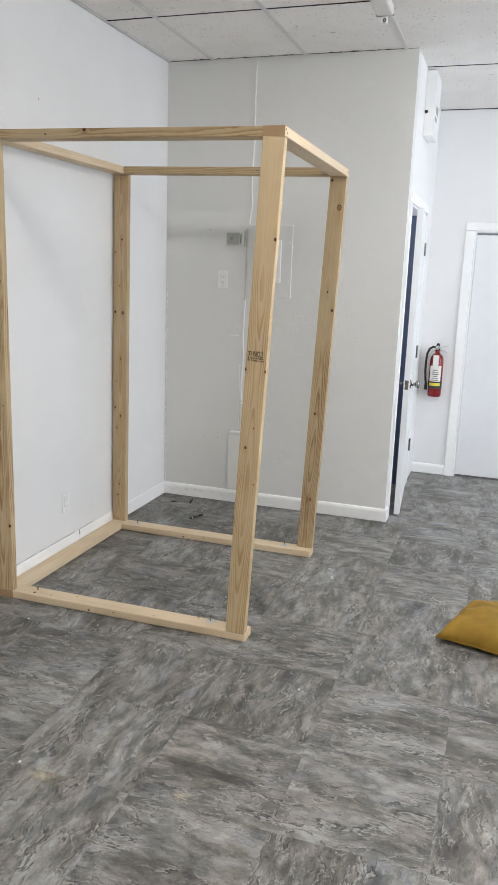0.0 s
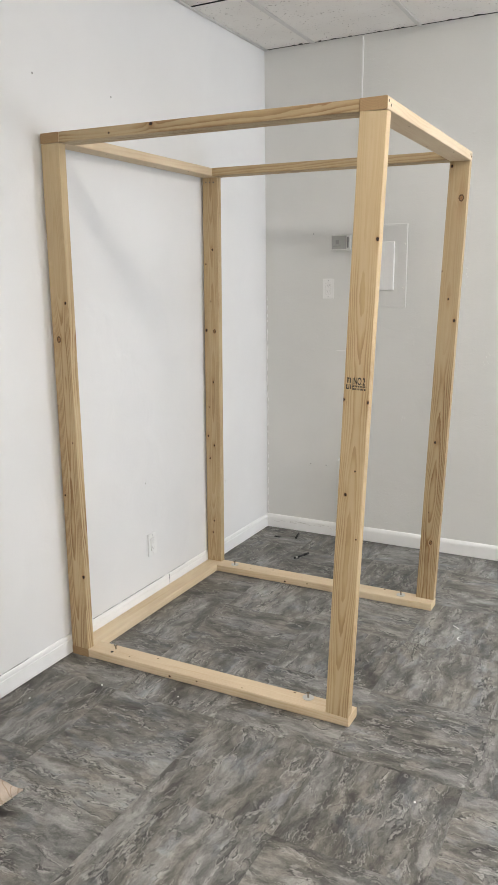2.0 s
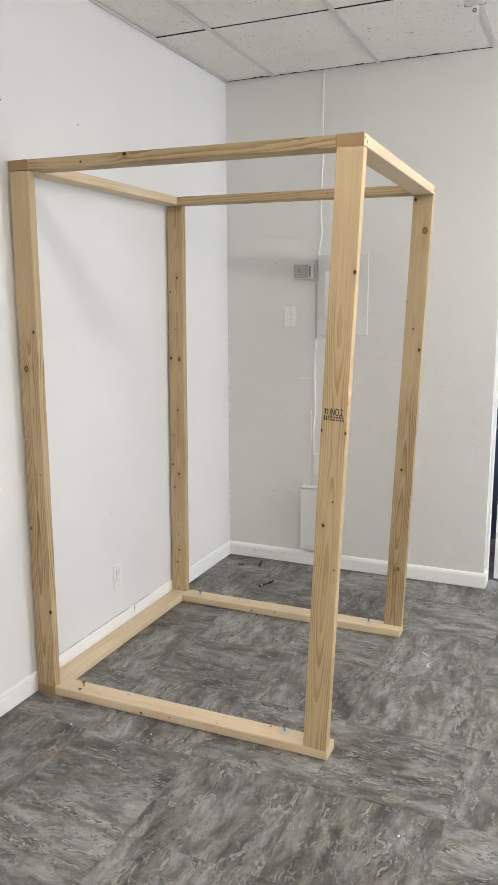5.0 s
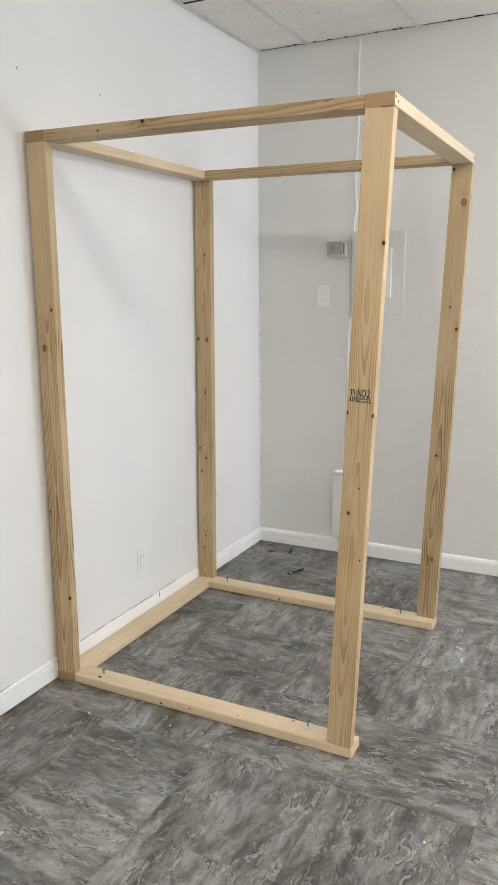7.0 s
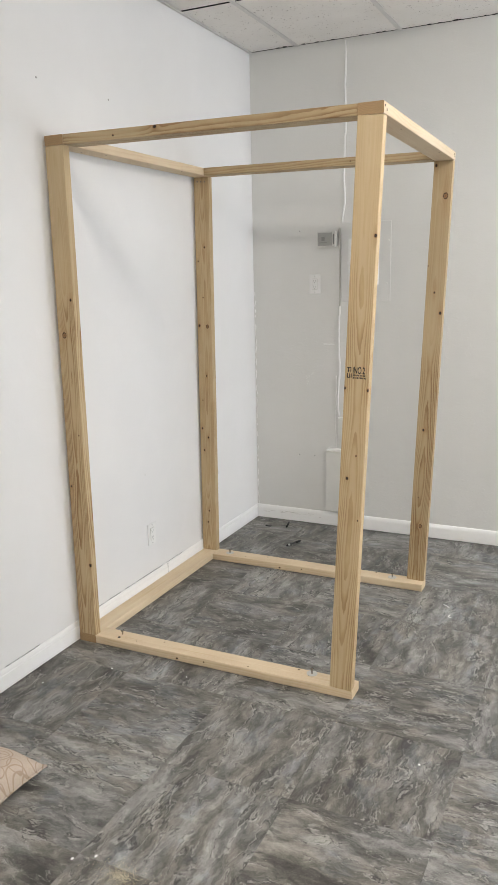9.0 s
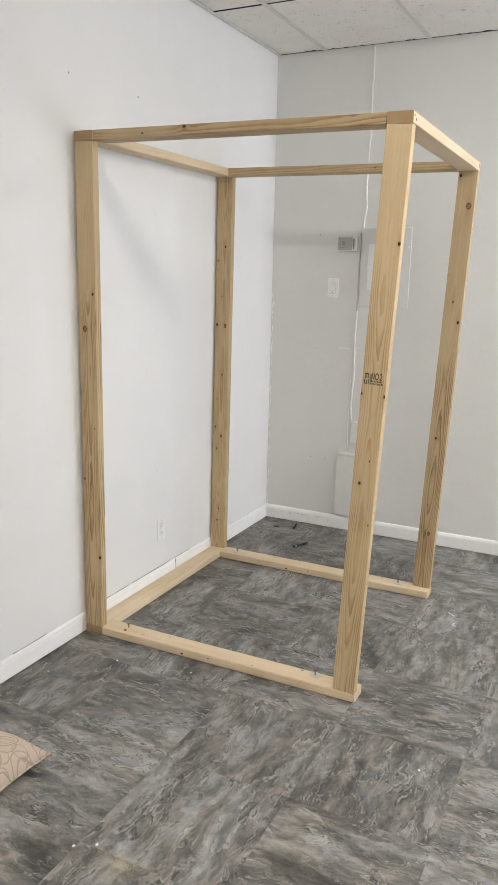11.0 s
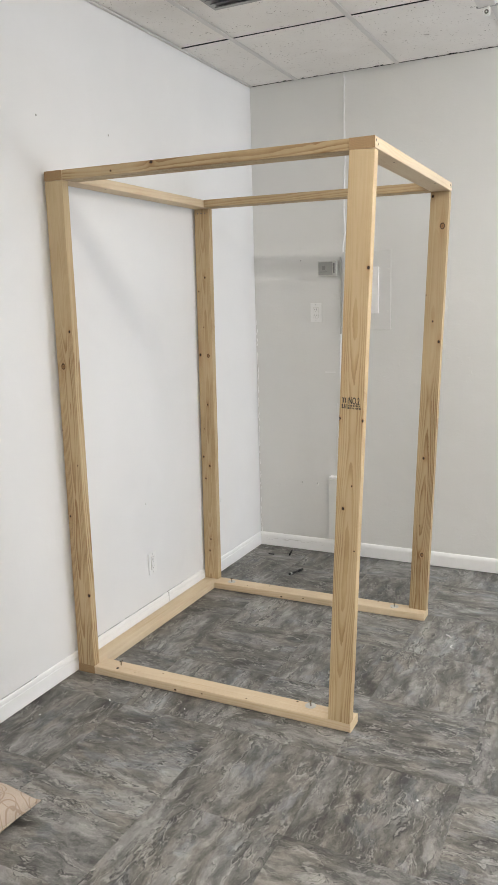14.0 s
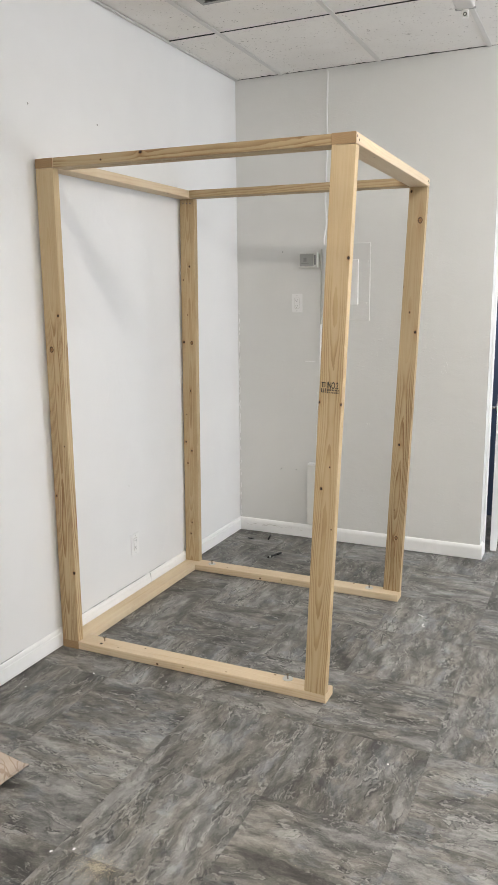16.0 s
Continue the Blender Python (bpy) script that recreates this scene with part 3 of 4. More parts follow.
for key, (p0, p1) in posts.items():
    ks = []
    for x, z, r in marks[key]:
        f = (z - T) / (p1[2] - p0[2])
        ks.append((z - T, x - (p0[0] + (p1[0] - p0[0]) * f), -T / 2, r * 0.8))
    made[key] = board("post", p0, p1, (1, 0, 0), pine("pine_" + key, ks, *{"fl": (0.71, 1.3, (1.36, 2.3)), "br": (0.62, 1.4, (1.08, 2.3)), "bl": (0.71, 0.7, None), "fr": (0.78, 0.85, (1.5, 2.2))}[key]), frame_thing)
yF0, yB0 = -1.960, -0.754
PLAIN = pine("pine_plain", [(0.32, 0.02, T / 2, 0.003), (0.75, -0.03, T / 2, 0.003), (0.55, -W / 2, 0.004, 0.003), (0.95, 0.03, T / 2, 0.004), (0.2, -0.02, T / 2, 0.0025), (0.42, -W / 2, -0.006, 0.0045)], 0.93, 0.38, None, 1.0)
# bottom plates: one along the wall, two that run out from it
board("bottom_plate", (xl, yF0, T / 2), (xl, yB0, T / 2), (1, 0, 0), PLAIN, frame_thing, 0.0, None, 0.0055)
board("bottom_plate", (0.0945, yF0 + W / 2, T / 2), (1.292, yF0 + W / 2, T / 2), (0, 1, 0), PLAIN, frame_thing, 0.0, PALE_END, 0.0055)
board("bottom_plate", (0.0945, yB0 - W / 2, T / 2), (1.304, yB0 - W / 2, T / 2), (0, 1, 0), PLAIN, frame_thing, 0.0, PALE_END, 0.0055)
# top rails
zt, zr = frame_top_l - T / 2, frame_top_r - T / 2
yT1 = -0.717
board("top_rail", (xlt + 0.004, yF0, zt), (xlt, yT1, zt), (1, 0, 0), PLAIN, frame_thing)
board("top_rail", (1.3385, yF0, zr), (1.3305, yT1, zr), (1, 0, 0), PLAIN, frame_thing)
RAIL = pine("pine_rail", [(0.42, -W / 2, 0.012, 0.0074), (0.235, -W / 2, -0.004, 0.004)], 0.64, 1.2)
RAIL_B = pine("pine_back_rail", [(0.8, -W / 2, 0.0, 0.003)], 0.66, 0.9)
board("top_rail", (0.0995, yF0 + W / 2 + 0.002, zt), (1.2925, yF0 + W / 2 + 0.002, zr), (0, 1, 0), RAIL, frame_thing)
board("top_rail", (0.0955, yT1 - W / 2, zt), (1.285, yT1 - W / 2, zr), (0, 1, 0), RAIL_B, frame_thing)

# screws in the plates on white washers, screw heads at the joints
for x, y, lean, pad in ((0.20, -1.905, 6, False), (1.105, -1.895, -5, True), (0.185, -0.80, 4, True), (1.14, -0.80, -3, True)):
    bm = lathe([(0, 0), (0.0032, 0), (0.0036, 0.004), (0.0032, 0.006), (0.0036, 0.009), (0.0032, 0.012), (0.0033, 0.02), (0.0085, 0.021), (0.0085, 0.026), (0.005, 0.028), (0, 0.028)], 12, pose(x, y, T - 0.001, lean, lean))
    part("anchor_screw", bm, NICKEL, frame_thing, "steel anchor screw standing proud")
    if pad:
        part("washer", lathe([(0.005, 0), (0.022, 0), (0.022, 0.0015), (0.005, 0.0015), (0.005, 0)], 24, pose(x, y, T + 0.0003)), SOCKET, frame_thing, "pale round washer")
    else:
        part("bore_hole", lathe([(0, 0), (0.007, 0), (0.007, 0.0006), (0, 0.0006)], 16, pose(x + 0.002, y - 0.03, T + 0.0002)), INK, frame_thing, "dark drilled hole")
for x, y, z in ((1.3845, -1.945, zr + 0.006), (1.3845, -1.925, zr - 0.004), (1.3775, -0.75, zr + 0.004), (1.3775, -0.735, zr - 0.003)):
    part("screw_head", lathe([(0, 0), (0.0045, 0), (0.004, 0.001), (0, 0.001)], 12, pose(x - 0.002, y, z, 0, 90)), INK, frame_thing)
for x, z in ((0.027, 2.097), (0.049, 2.096), (0.071, 2.095)):
    part("screw_head", lathe([(0, 0), (0.004, 0), (0.0035, 0.001), (0, 0.001)], 12, pose(x, -0.7565, z, 90)), GREYDARK, frame_thing)

# grade stamp on the front post: the grade in letters, the rest as bars
fr = made["fr"]


def stamp_bar(x0, y0, x1, y1, bm):
    """Local x up the post, y across; the front face is at -z."""
    return box_bm(x0, y0, -T / 2 - 0.0004, x1, y1, -T / 2 + 0.001, bm=bm)


def stamp_text(text, along, across, size, name):
    cu = bpy.data.curves.new(name, "FONT")
    cu.body, cu.size, cu.extrude, cu.offset = text, size, 0.0002, 0.0007
    tmp = new("scrap_text", cu)
    me = bpy.data.meshes.new_from_object(tmp.evaluated_get(bpy.context.evaluated_depsgraph_get()))
    bpy.data.objects.remove(tmp)
    me.materials.clear()
    me.materials.append(INK)
    ob = new(name, me)
    ob.parent = fr
    ob.matrix_local = Matrix(((0, 1, 0, along), (0.52, 0, 0, across), (0, 0, -1, -T / 2 - 0.0004), (0, 0, 0, 1)))
    return tagged(ob, "black printed grade letters")


SL = 1.268 - T
stamp_text("NO.2", SL - 0.005, -0.012, 0.034, "grade_stamp")
bm = bmesh.new()
rng = random.Random(2)
for row, (a0, a1, h) in enumerate(((-0.012, 0.034, 0.006), (-0.012, 0.034, 0.006))):
    y = a0
    while y < a1:
        w = rng.uniform(0.002, 0.0045)
        stamp_bar(SL - 0.014 - row * 0.009, y, SL - 0.014 - row * 0.009 + h, min(y + w, a1), bm)
        y += w + rng.uniform(0.0012, 0.003)
for x0, y0, x1, y1 in ((0.013, -0.036, 0.016, -0.021), (-0.002, -0.033, 0.015, -0.029), (-0.002, -0.024, 0.015, -0.021), (-0.022, -0.036, -0.006, -0.032),
                       (-0.022, -0.028, -0.006, -0.025), (-0.022, -0.022, -0.006, -0.019), (-0.022, -0.036, -0.019, -0.026), (-0.024, -0.0145, 0.016, -0.0125)):
    stamp_bar(SL + x0, y0, SL + x1, y1, bm)
part("stamp_bars", bm, INK, fr, "black printed stamp marks")

# ---- fittings on the walls ----


def wall_socket(m, label):
    """A duplex outlet with a rounded cover plate; local x across, y out of the wall, z up."""
    ob = thing("wall_outlet", label, "outlet", m, "wall outlets")
    part("cover_plate", box_bm(-0.036, 0, -0.058, 0.036, 0.006, 0.058, 0.003), PLASTIC, ob)
    face = part("receptacle", box_bm(-0.0170, 0.004, -0.0335, 0.0170, 0.0080, 0.0335, 0.0015), SOCKET, ob)
    part("receptacle_face", box_bm(-0.0155, 0.0075, -0.0320, 0.0155, 0.0086, 0.0320, 0.0004), PLASTIC, face)
    for z in (-0.018, 0.018):
        bm = box_bm(-0.0075, 0.0080, z - 0.002, -0.0055, 0.0090, z + 0.006)
        box_bm(0.0055, 0.0080, z - 0.002, 0.0075, 0.0090, z + 0.006, bm=bm)
        box_bm(-0.0020, 0.0080, z - 0.010, 0.0020, 0.0090, z - 0.006, bm=bm)
        part("slots", bm, GREYDARK, face)
    for z in (-0.048, 0.048):
        part("plate_screw", lathe([(0, 0), (0.003, 0), (0.0025, 0.001), (0, 0.001)], 10, pose(0, 0.006, z, -90)), STEEL, ob)
    return ob


wall_socket(pose(XW, -1.321, 0.300, 0, 0, -90), "white duplex outlet on the smooth white wall")
wall_socket(pose(0.413, 0, 1.542, 0, 0, 180), "white duplex outlet on the patched wall")

th = thing("thermostat", "small grey metal-look thermostat box on the wall", "thermostat", pose(0.499, 0, 1.805))
part("housing", box_bm(-0.060, -0.036, -0.045, 0.060, 0, 0.045, 0.004), plain("silver_plastic", (0.66, 0.66, 0.63), 0.35, 0.2), th)
part("faceplate", box_bm(-0.054, -0.0385, -0.038, 0.036, -0.035, 0.038, 0.002), GREYBOX, th, "grey faceplate")
bm = box_bm(-0.030, -0.0395, -0.010, -0.010, -0.0375, 0.014)
box_bm(-0.044, -0.0395, -0.022, 0.004, -0.0375, -0.018, bm=bm)
part("display_marks", bm, plain("grey_print", (0.25, 0.25, 0.24), 0.5), th)
part("lever", box_bm(0.041, -0.041, -0.03, 0.049, -0.034, 0.03, 0.002), GREYDARK, th)

race = thing("cable_raceway", "dull grey raceway strip on the wall beside the breaker panel", "raceway", pose(0.575, 0, 1.41))
part("channel", box_bm(-0.0045, -0.012, 0.0, 0.0040, 0, 0.46, 0.003), SOCKET, race)

panel = thing("breaker_panel", "white painted breaker panel cover set on the wall", "electrical panel", pose(0.735, 0, 1.667))
part("cover", box_bm(-0.150, -0.010, -0.232, 0.152, 0, 0.232, 0.003), WALL_B, panel, "painted cover plate")
dr = part("panel_door", box_bm(-0.101, -0.028, -0.135, 0.082, -0.010, 0.135, 0.003), PLASTIC, panel, "white hinged panel door")
part("latch", box_bm(-0.104, -0.034, -0.014, -0.085, -0.027, 0.006, 0.002), PLASTIC, dr)
for x, z in ((-0.135, 0.11), (0.138, 0.12), (-0.135, -0.12), (0.132, -0.125)):
    part("cover_screw", lathe([(0, 0), (0.006, 0), (0.005, 0.003), (0, 0.004)], 12, pose(x, -0.010, z, 90)), CREAM, panel)


def hang(x, z0, z1, sway, y=-0.004, seed=1):
    r = random.Random(seed)
    n = 22
    return [(x + sway * math.sin(3.1 * i / n * math.pi + seed) * (i / n) + r.uniform(-0.0012, 0.0012), y, z0 + (z1 - z0) * i / n) for i in range(n + 1)]


cable = thing("wall_cable", "thin white cable clipped down the wall from the ceiling", "cable", pose(0, 0, 0))
part("upper_run", tube(hang(0.603, CEIL - 0.01, 2.3, 0.004, seed=1) + hang(0.598, 2.28, 1.89, 0.008, seed=2), 0.0055), PLASTIC, cable, "", True)
part("lower_run", tube([(0.575, -0.005, 1.41), (0.574, -0.005, 1.36)] + hang(0.571, 1.34, 0.73, 0.008, seed=3), 0.0055), PLASTIC, cable, "", True)
part("second_run", tube(hang(0.552, 0.98, 0.525, 0.003, seed=5), 0.003), PLASTIC, cable, "", True)
part("link", tube([(0.60, -0.01, 0.59), (0.602, -0.012, 0.56), (0.604, -0.015, 0.515)], 0.003), PLASTIC, cable, "", True)

jb = thing("junction_box", "small white surface junction box on the wall", "junction box", pose(0.628, 0, 0.65))
part("body", box_bm(-0.056, -0.022, -0.070, 0.045, 0, 0.060, 0.004), CREAM, jb)
part("lid", box_bm(-0.056, -0.026, 0.062, 0.045, 0, 0.071, 0.002), PLASTIC, jb)
lb = thing("cable_box", "tall white cable enclosure low on the wall", "enclosure", pose(0.575, 0, 0.105))
part("body", box_bm(-0.078, -0.040, 0, 0.078, 0, 0.395, 0.004), CREAM, lb)
part("lid", box_bm(-0.072, -0.044, 0.397, 0.072, 0, 0.412, 0.004), PLASTIC, lb, "brighter white top lid")

# scuffs and nail holes on the painted walls
# the two low marks paint the shade beside plaster chips
for x, z in ((0.314, 1.86), (0.303, 0.456), (0.408, 0.457)):
    own = lathe([(0, 0), (0.004, 0), (0.003, 0.0012), (0, 0.0015)], 10, pose(x, 0, z, 90))
    tagged(mesh_ob("nail_hole", own, GREYBOX), "small dark mark of a nail hole or a plaster chip's shade on the painted wall", "nail hole", "nail holes")
for y, z in ((-1.488, 2.378), (-1.966, 2.374)):
    own = lathe([(0, 0), (0.0045, 0), (0.0035, 0.0012), (0, 0.0015)], 10, pose(XW, y, z, 0, 90))
    tagged(mesh_ob("nail_hole", own, GREYBOX), "small dark mark of a nail hole or a plaster chip's shade on the painted wall", "nail hole", "nail holes")
tagged(mesh_ob("paint_ridge", box_bm(0.468, -0.002, 1.172, 0.538, 0, 1.178, 0.001), PLASTIC), "short raised ridge of white paint", "paint ridge")
rng = random.Random(31)
for y0, y1 in ((-1.80, -1.62), (-1.58, -1.24), (-2.42, -2.22), (-1.19, -1.02)):
    own = bmesh.new()
    y = y0
    while y < y1:
        w = rng.uniform(0.008, 0.03)
        z = 0.0925 + rng.uniform(-0.0006, 0.0006)
        box_bm(XW + 0.0002, y, z, XW + rng.uniform(0.0012, 0.0022), min(y + w, y1), z + rng.uniform(0.0008, 0.0022), bm=own)
        y += w + rng.choice((0.0, 0.002, 0.012))
    tagged(mesh_ob("caulk_gap", own, DARK), "thin dark crack in the caulk above the baseboard", "crack", "caulk cracks")

# the butt joint of the baseboard and its caulk
tagged(mesh_ob("board_joint", box_bm(XW + 0.004, -1.1855, 0.036, XW + 0.0078, -1.184, 0.088), GREYDARK), "thin open joint between two lengths of baseboard", "joint")


def paint_flakes(own, x, y, z, across, up, count, seed, along_x=True):
    """Adds a few flakes and ridges of dried paint on a wall."""
    r = random.Random(seed)
    for _ in range(count):
        u, v = r.uniform(-0.5, 0.5) * across, r.uniform(-0.5, 0.5) * up
        a, b = r.uniform(0.0015, 0.004), r.uniform(0.003, 0.010)
        m = Matrix.LocRotScale((x + u, y - 0.0005, z + v) if along_x else (x + 0.0005, y + u, z + v), Euler((0, r.uniform(-0.7, 0.7), 0)) if along_x else Euler((r.uniform(-0.7, 0.7), 0, 0)), (a, 0.0022, b) if along_x else (0.0022, a, b))
        bmesh.ops.create_icosphere(own, subdivisions=1, radius=1, matrix=m)


bm = bmesh.new()
for x, z, across, up, count, seed in ((0.362, 0.949, 0.020, 0.055, 9, 1), (0.385, 0.985, 0.03, 0.012, 3, 2), (0.889, 0.792, 0.018, 0.030, 4, 3), (0.296, 0.449, 0.012, 0.012, 3, 4),
                                      (0.412, 0.449, 0.010, 0.010, 2, 5), (0.010, 0.236, 0.012, 0.020, 4, 6), (0.012, 0.45, 0.014, 0.035, 5, 7), (1.22, 1.62, 0.05, 0.16, 8, 8), (1.36, 1.15, 0.06, 0.10, 6, 9)):
    paint_flakes(bm, x, 0.0, z, across, up, count, seed)
paint_flakes(bm, XW, -0.558, 0.443, 0.018, 0.03, 4, 10, False)
paint_flakes(bm, XW, -1.352, 0.624, 0.008, 0.008, 1, 11, False)
tagged(mesh_ob("paint_flakes", bm, WALL_B), "rough flakes of dried paint on the white walls", "paint flakes", "", "stuff")

# grey rubber smears along the far baseboard
SMEAR = plain("grey_smear", (0.66, 0.65, 0.62), 0.6, 0, 0.15, 90)
rng = random.Random(17)
own = bmesh.new()
for _ in range(16):
    x, w = rng.uniform(0.03, 0.46), rng.uniform(0.008, 0.05)
    z = 0.052 + rng.gauss(0, 0.004) + 0.012 * (x - 0.2)
    box_bm(x, -0.0143, z, x + w, -0.0138, z + rng.uniform(0.0008, 0.0025), bm=own)
tagged(mesh_ob("scuff_mark", own, SMEAR), "faint grey scuffs along the white baseboard", "scuff", "", "stuff")

# ---- things of the niche ----
ex = thing("fire_extinguisher", "red fire extinguisher with a black hose hung on the white wall", "fire extinguisher", pose(1.742, YF - 0.075, 0.665))
body = [(0, 0), (0.046, 0), (0.051, 0.006), (0.053, 0.02), (0.053, 0.29), (0.048, 0.315), (0.036, 0.335), (0.022, 0.345), (0.018, 0.352), (0.018, 0.372), (0, 0.372)]


def wrap(r, z0, z1, half, t=0.0006):
    """A thin sheet bent round the front of a cylinder, half degrees to either side."""
    own = bmesh.new()
    cols = []
    for i in range(13):
        a = math.radians(-90 - half + 2 * half * i / 12)
        cols.append([own.verts.new((q * math.cos(a), q * math.sin(a), z)) for q, z in ((r, z0), (r + t, z0), (r + t, z1), (r, z1))])
    for p, q in zip(cols, cols[1:]):
        for i in range(4):
            own.faces.new((p[i], q[i], q[(i + 1) % 4], p[(i + 1) % 4]))
    own.faces.new(cols[0])
    own.faces.new(cols[-1][::-1])
    bmesh.ops.recalc_face_normals(own, faces=own.faces[:])
    return own


part("cylinder", lathe(body, 32), RED, ex, "glossy red cylinder", True)
part("label_band", wrap(0.0532, 0.125, 0.25, 52), PAPER, ex, "white instruction label")
part("strap", lathe([(0.0532, 0.068), (0.0550, 0.068), (0.0550, 0.122), (0.0532, 0.122)], 32), BLACK, ex, "black strap")
part("yellow_band", wrap(0.0552, 0.090, 0.113, 48), YELLOW, ex, "yellow band")
part("tag", box_bm(-0.024, -0.061, 0.235, 0.020, -0.058, 0.335, 0.001), PAPER, ex, "paper inspection tag")
for row, z in enumerate((0.132, 0.148, 0.164, 0.180, 0.196, 0.212)):
    bm = wrap(0.0541, z, z + 0.007, 30 - 5 * (row % 3), 0.0003)
    part("label_line", bm, GREYDARK, ex)
bm = lathe([(0, 0.372), (0.016, 0.372), (0.018, 0.385), (0.014, 0.41), (0.010, 0.425), (0, 0.425)], 20)
part("valve", bm, BLACK, ex, "black valve head", True)
bm = box_bm(-0.008, -0.010, 0, 0.075, 0.010, 0.004, 0.001)
bm.transform(pose(0.01, -0.01, 0.392, 0, -14))
own = box_bm(-0.008, -0.010, 0, 0.070, 0.010, 0.004, 0.001)
merge(bm, own, pose(0.01, -0.01, 0.386, 0, 24))
part("handle", bm, STEEL, ex, "steel carrying handle and lever")
part("gauge", lathe([(0, 0), (0.017, 0), (0.017, 0.008), (0, 0.010)], 20, pose(0, -0.018, 0.392, 90)), STEEL, ex)
hose = [(-0.012, -0.01, 0.392), (-0.035, -0.012, 0.398), (-0.062, -0.015, 0.380), (-0.078, -0.018, 0.340), (-0.083, -0.02, 0.28), (-0.082, -0.02, 0.2), (-0.076, -0.02, 0.14), (-0.070, -0.02, 0.10)]
part("hose", tube(hose, 0.009, 10), BLACK, ex, "black rubber hose", True)
part("nozzle", lathe([(0, 0), (0.013, 0), (0.011, 0.05), (0.009, 0.055), (0, 0.055)], 16, pose(-0.069, -0.02, 0.052)), BLACK, ex, "black nozzle", True)
part("wall_hook", box_bm(-0.02, 0.012, 0.33, 0.02, 0.075, 0.37, 0.003), STEEL, ex)

em = thing("alarm_box", "white metal alarm box mounted high on the niche wall", "alarm box", pose(END, 0.45, 2.50))
part("body", box_bm(0, 0, 0, 0.064, 0.30, 0.392, 0.004), PLASTIC, em)
part("lens", lathe([(0, 0), (0.011, 0), (0.009, 0.003), (0, 0.004)], 16, pose(0.012, 0, 0.145, 90)), BLACK, em, "small black round opening")
bm = box_bm(0.063, 0.05, 0.10, 0.0655, 0.16, 0.13, 0.001)
box_bm(0.063, 0.10, 0.15, 0.0655, 0.22, 0.20, 0.001, bm=bm)
part("label_strip", bm, GREYBOX, em)

# ---- on the ceiling ----
strip = thing("strip_light", "white metal strip light channel under the ceiling", "strip light", pose(1.528, -0.80, CEIL - 0.003))
part("channel", box_bm(-0.040, -1.22, -0.056, 0.040, 0.0, -0.010, 0.006), TEE, strip, "white enamelled channel")
part("end_cap", box_bm(-0.045, -0.010, -0.056, 0.045, 0.006, -0.049, 0.002), GREYBOX, strip)
part("lamp_holder", box_bm(-0.014, -0.012, -0.094, 0.014, 0.003, -0.0565, 0.005), PLASTIC, strip, "white lamp holder tab")
part("holder_pin", lathe([(0.004, 0), (0.009, 0), (0.009, 0.003), (0.004, 0.003), (0.004, 0)], 14, pose(0, -0.0125, -0.078, 90)), GREYDARK, strip)

for x, y, spin, run, watts, colour in STRIPS:
    lamp = thing("tube_light", "white strip light with two lit bare tubes", "strip light", pose(x, y, CEIL - 0.003, 0, 0, spin), "lit strip lights")
    part("channel", box_bm(-0.06, -run / 2 - 0.02, -0.05, 0.06, run / 2 + 0.02, 0, 0.006), TEE, lamp)
    for dx in (-0.045, 0.045):
        own = tube([(dx, -run / 2, -0.085), (dx, run / 2, -0.085)], 0.019, 12)
        part("tube", own, tube_glow(watts, colour, 2 * 2 * math.pi * 0.019 * run), lamp, "lit fluorescent tube", True)

vent = thing("ceiling_vent", "square grey metal ceiling vent in a tile", "vent", pose(0.43, -1.60, CEIL))
part("frame", box_bm(0, 0, -0.012, 0.40, 0.36, -0.002, 0.003), GREYBOX, vent, "grey metal frame")
for i in range(7):
    own = box_bm(0.035, -0.018, -0.001, 0.365, 0.018, 0.001)
    own.transform(pose(0, 0.05 + i * 0.043, -0.018, 28))
    part("slat", own, GREYDARK, vent)

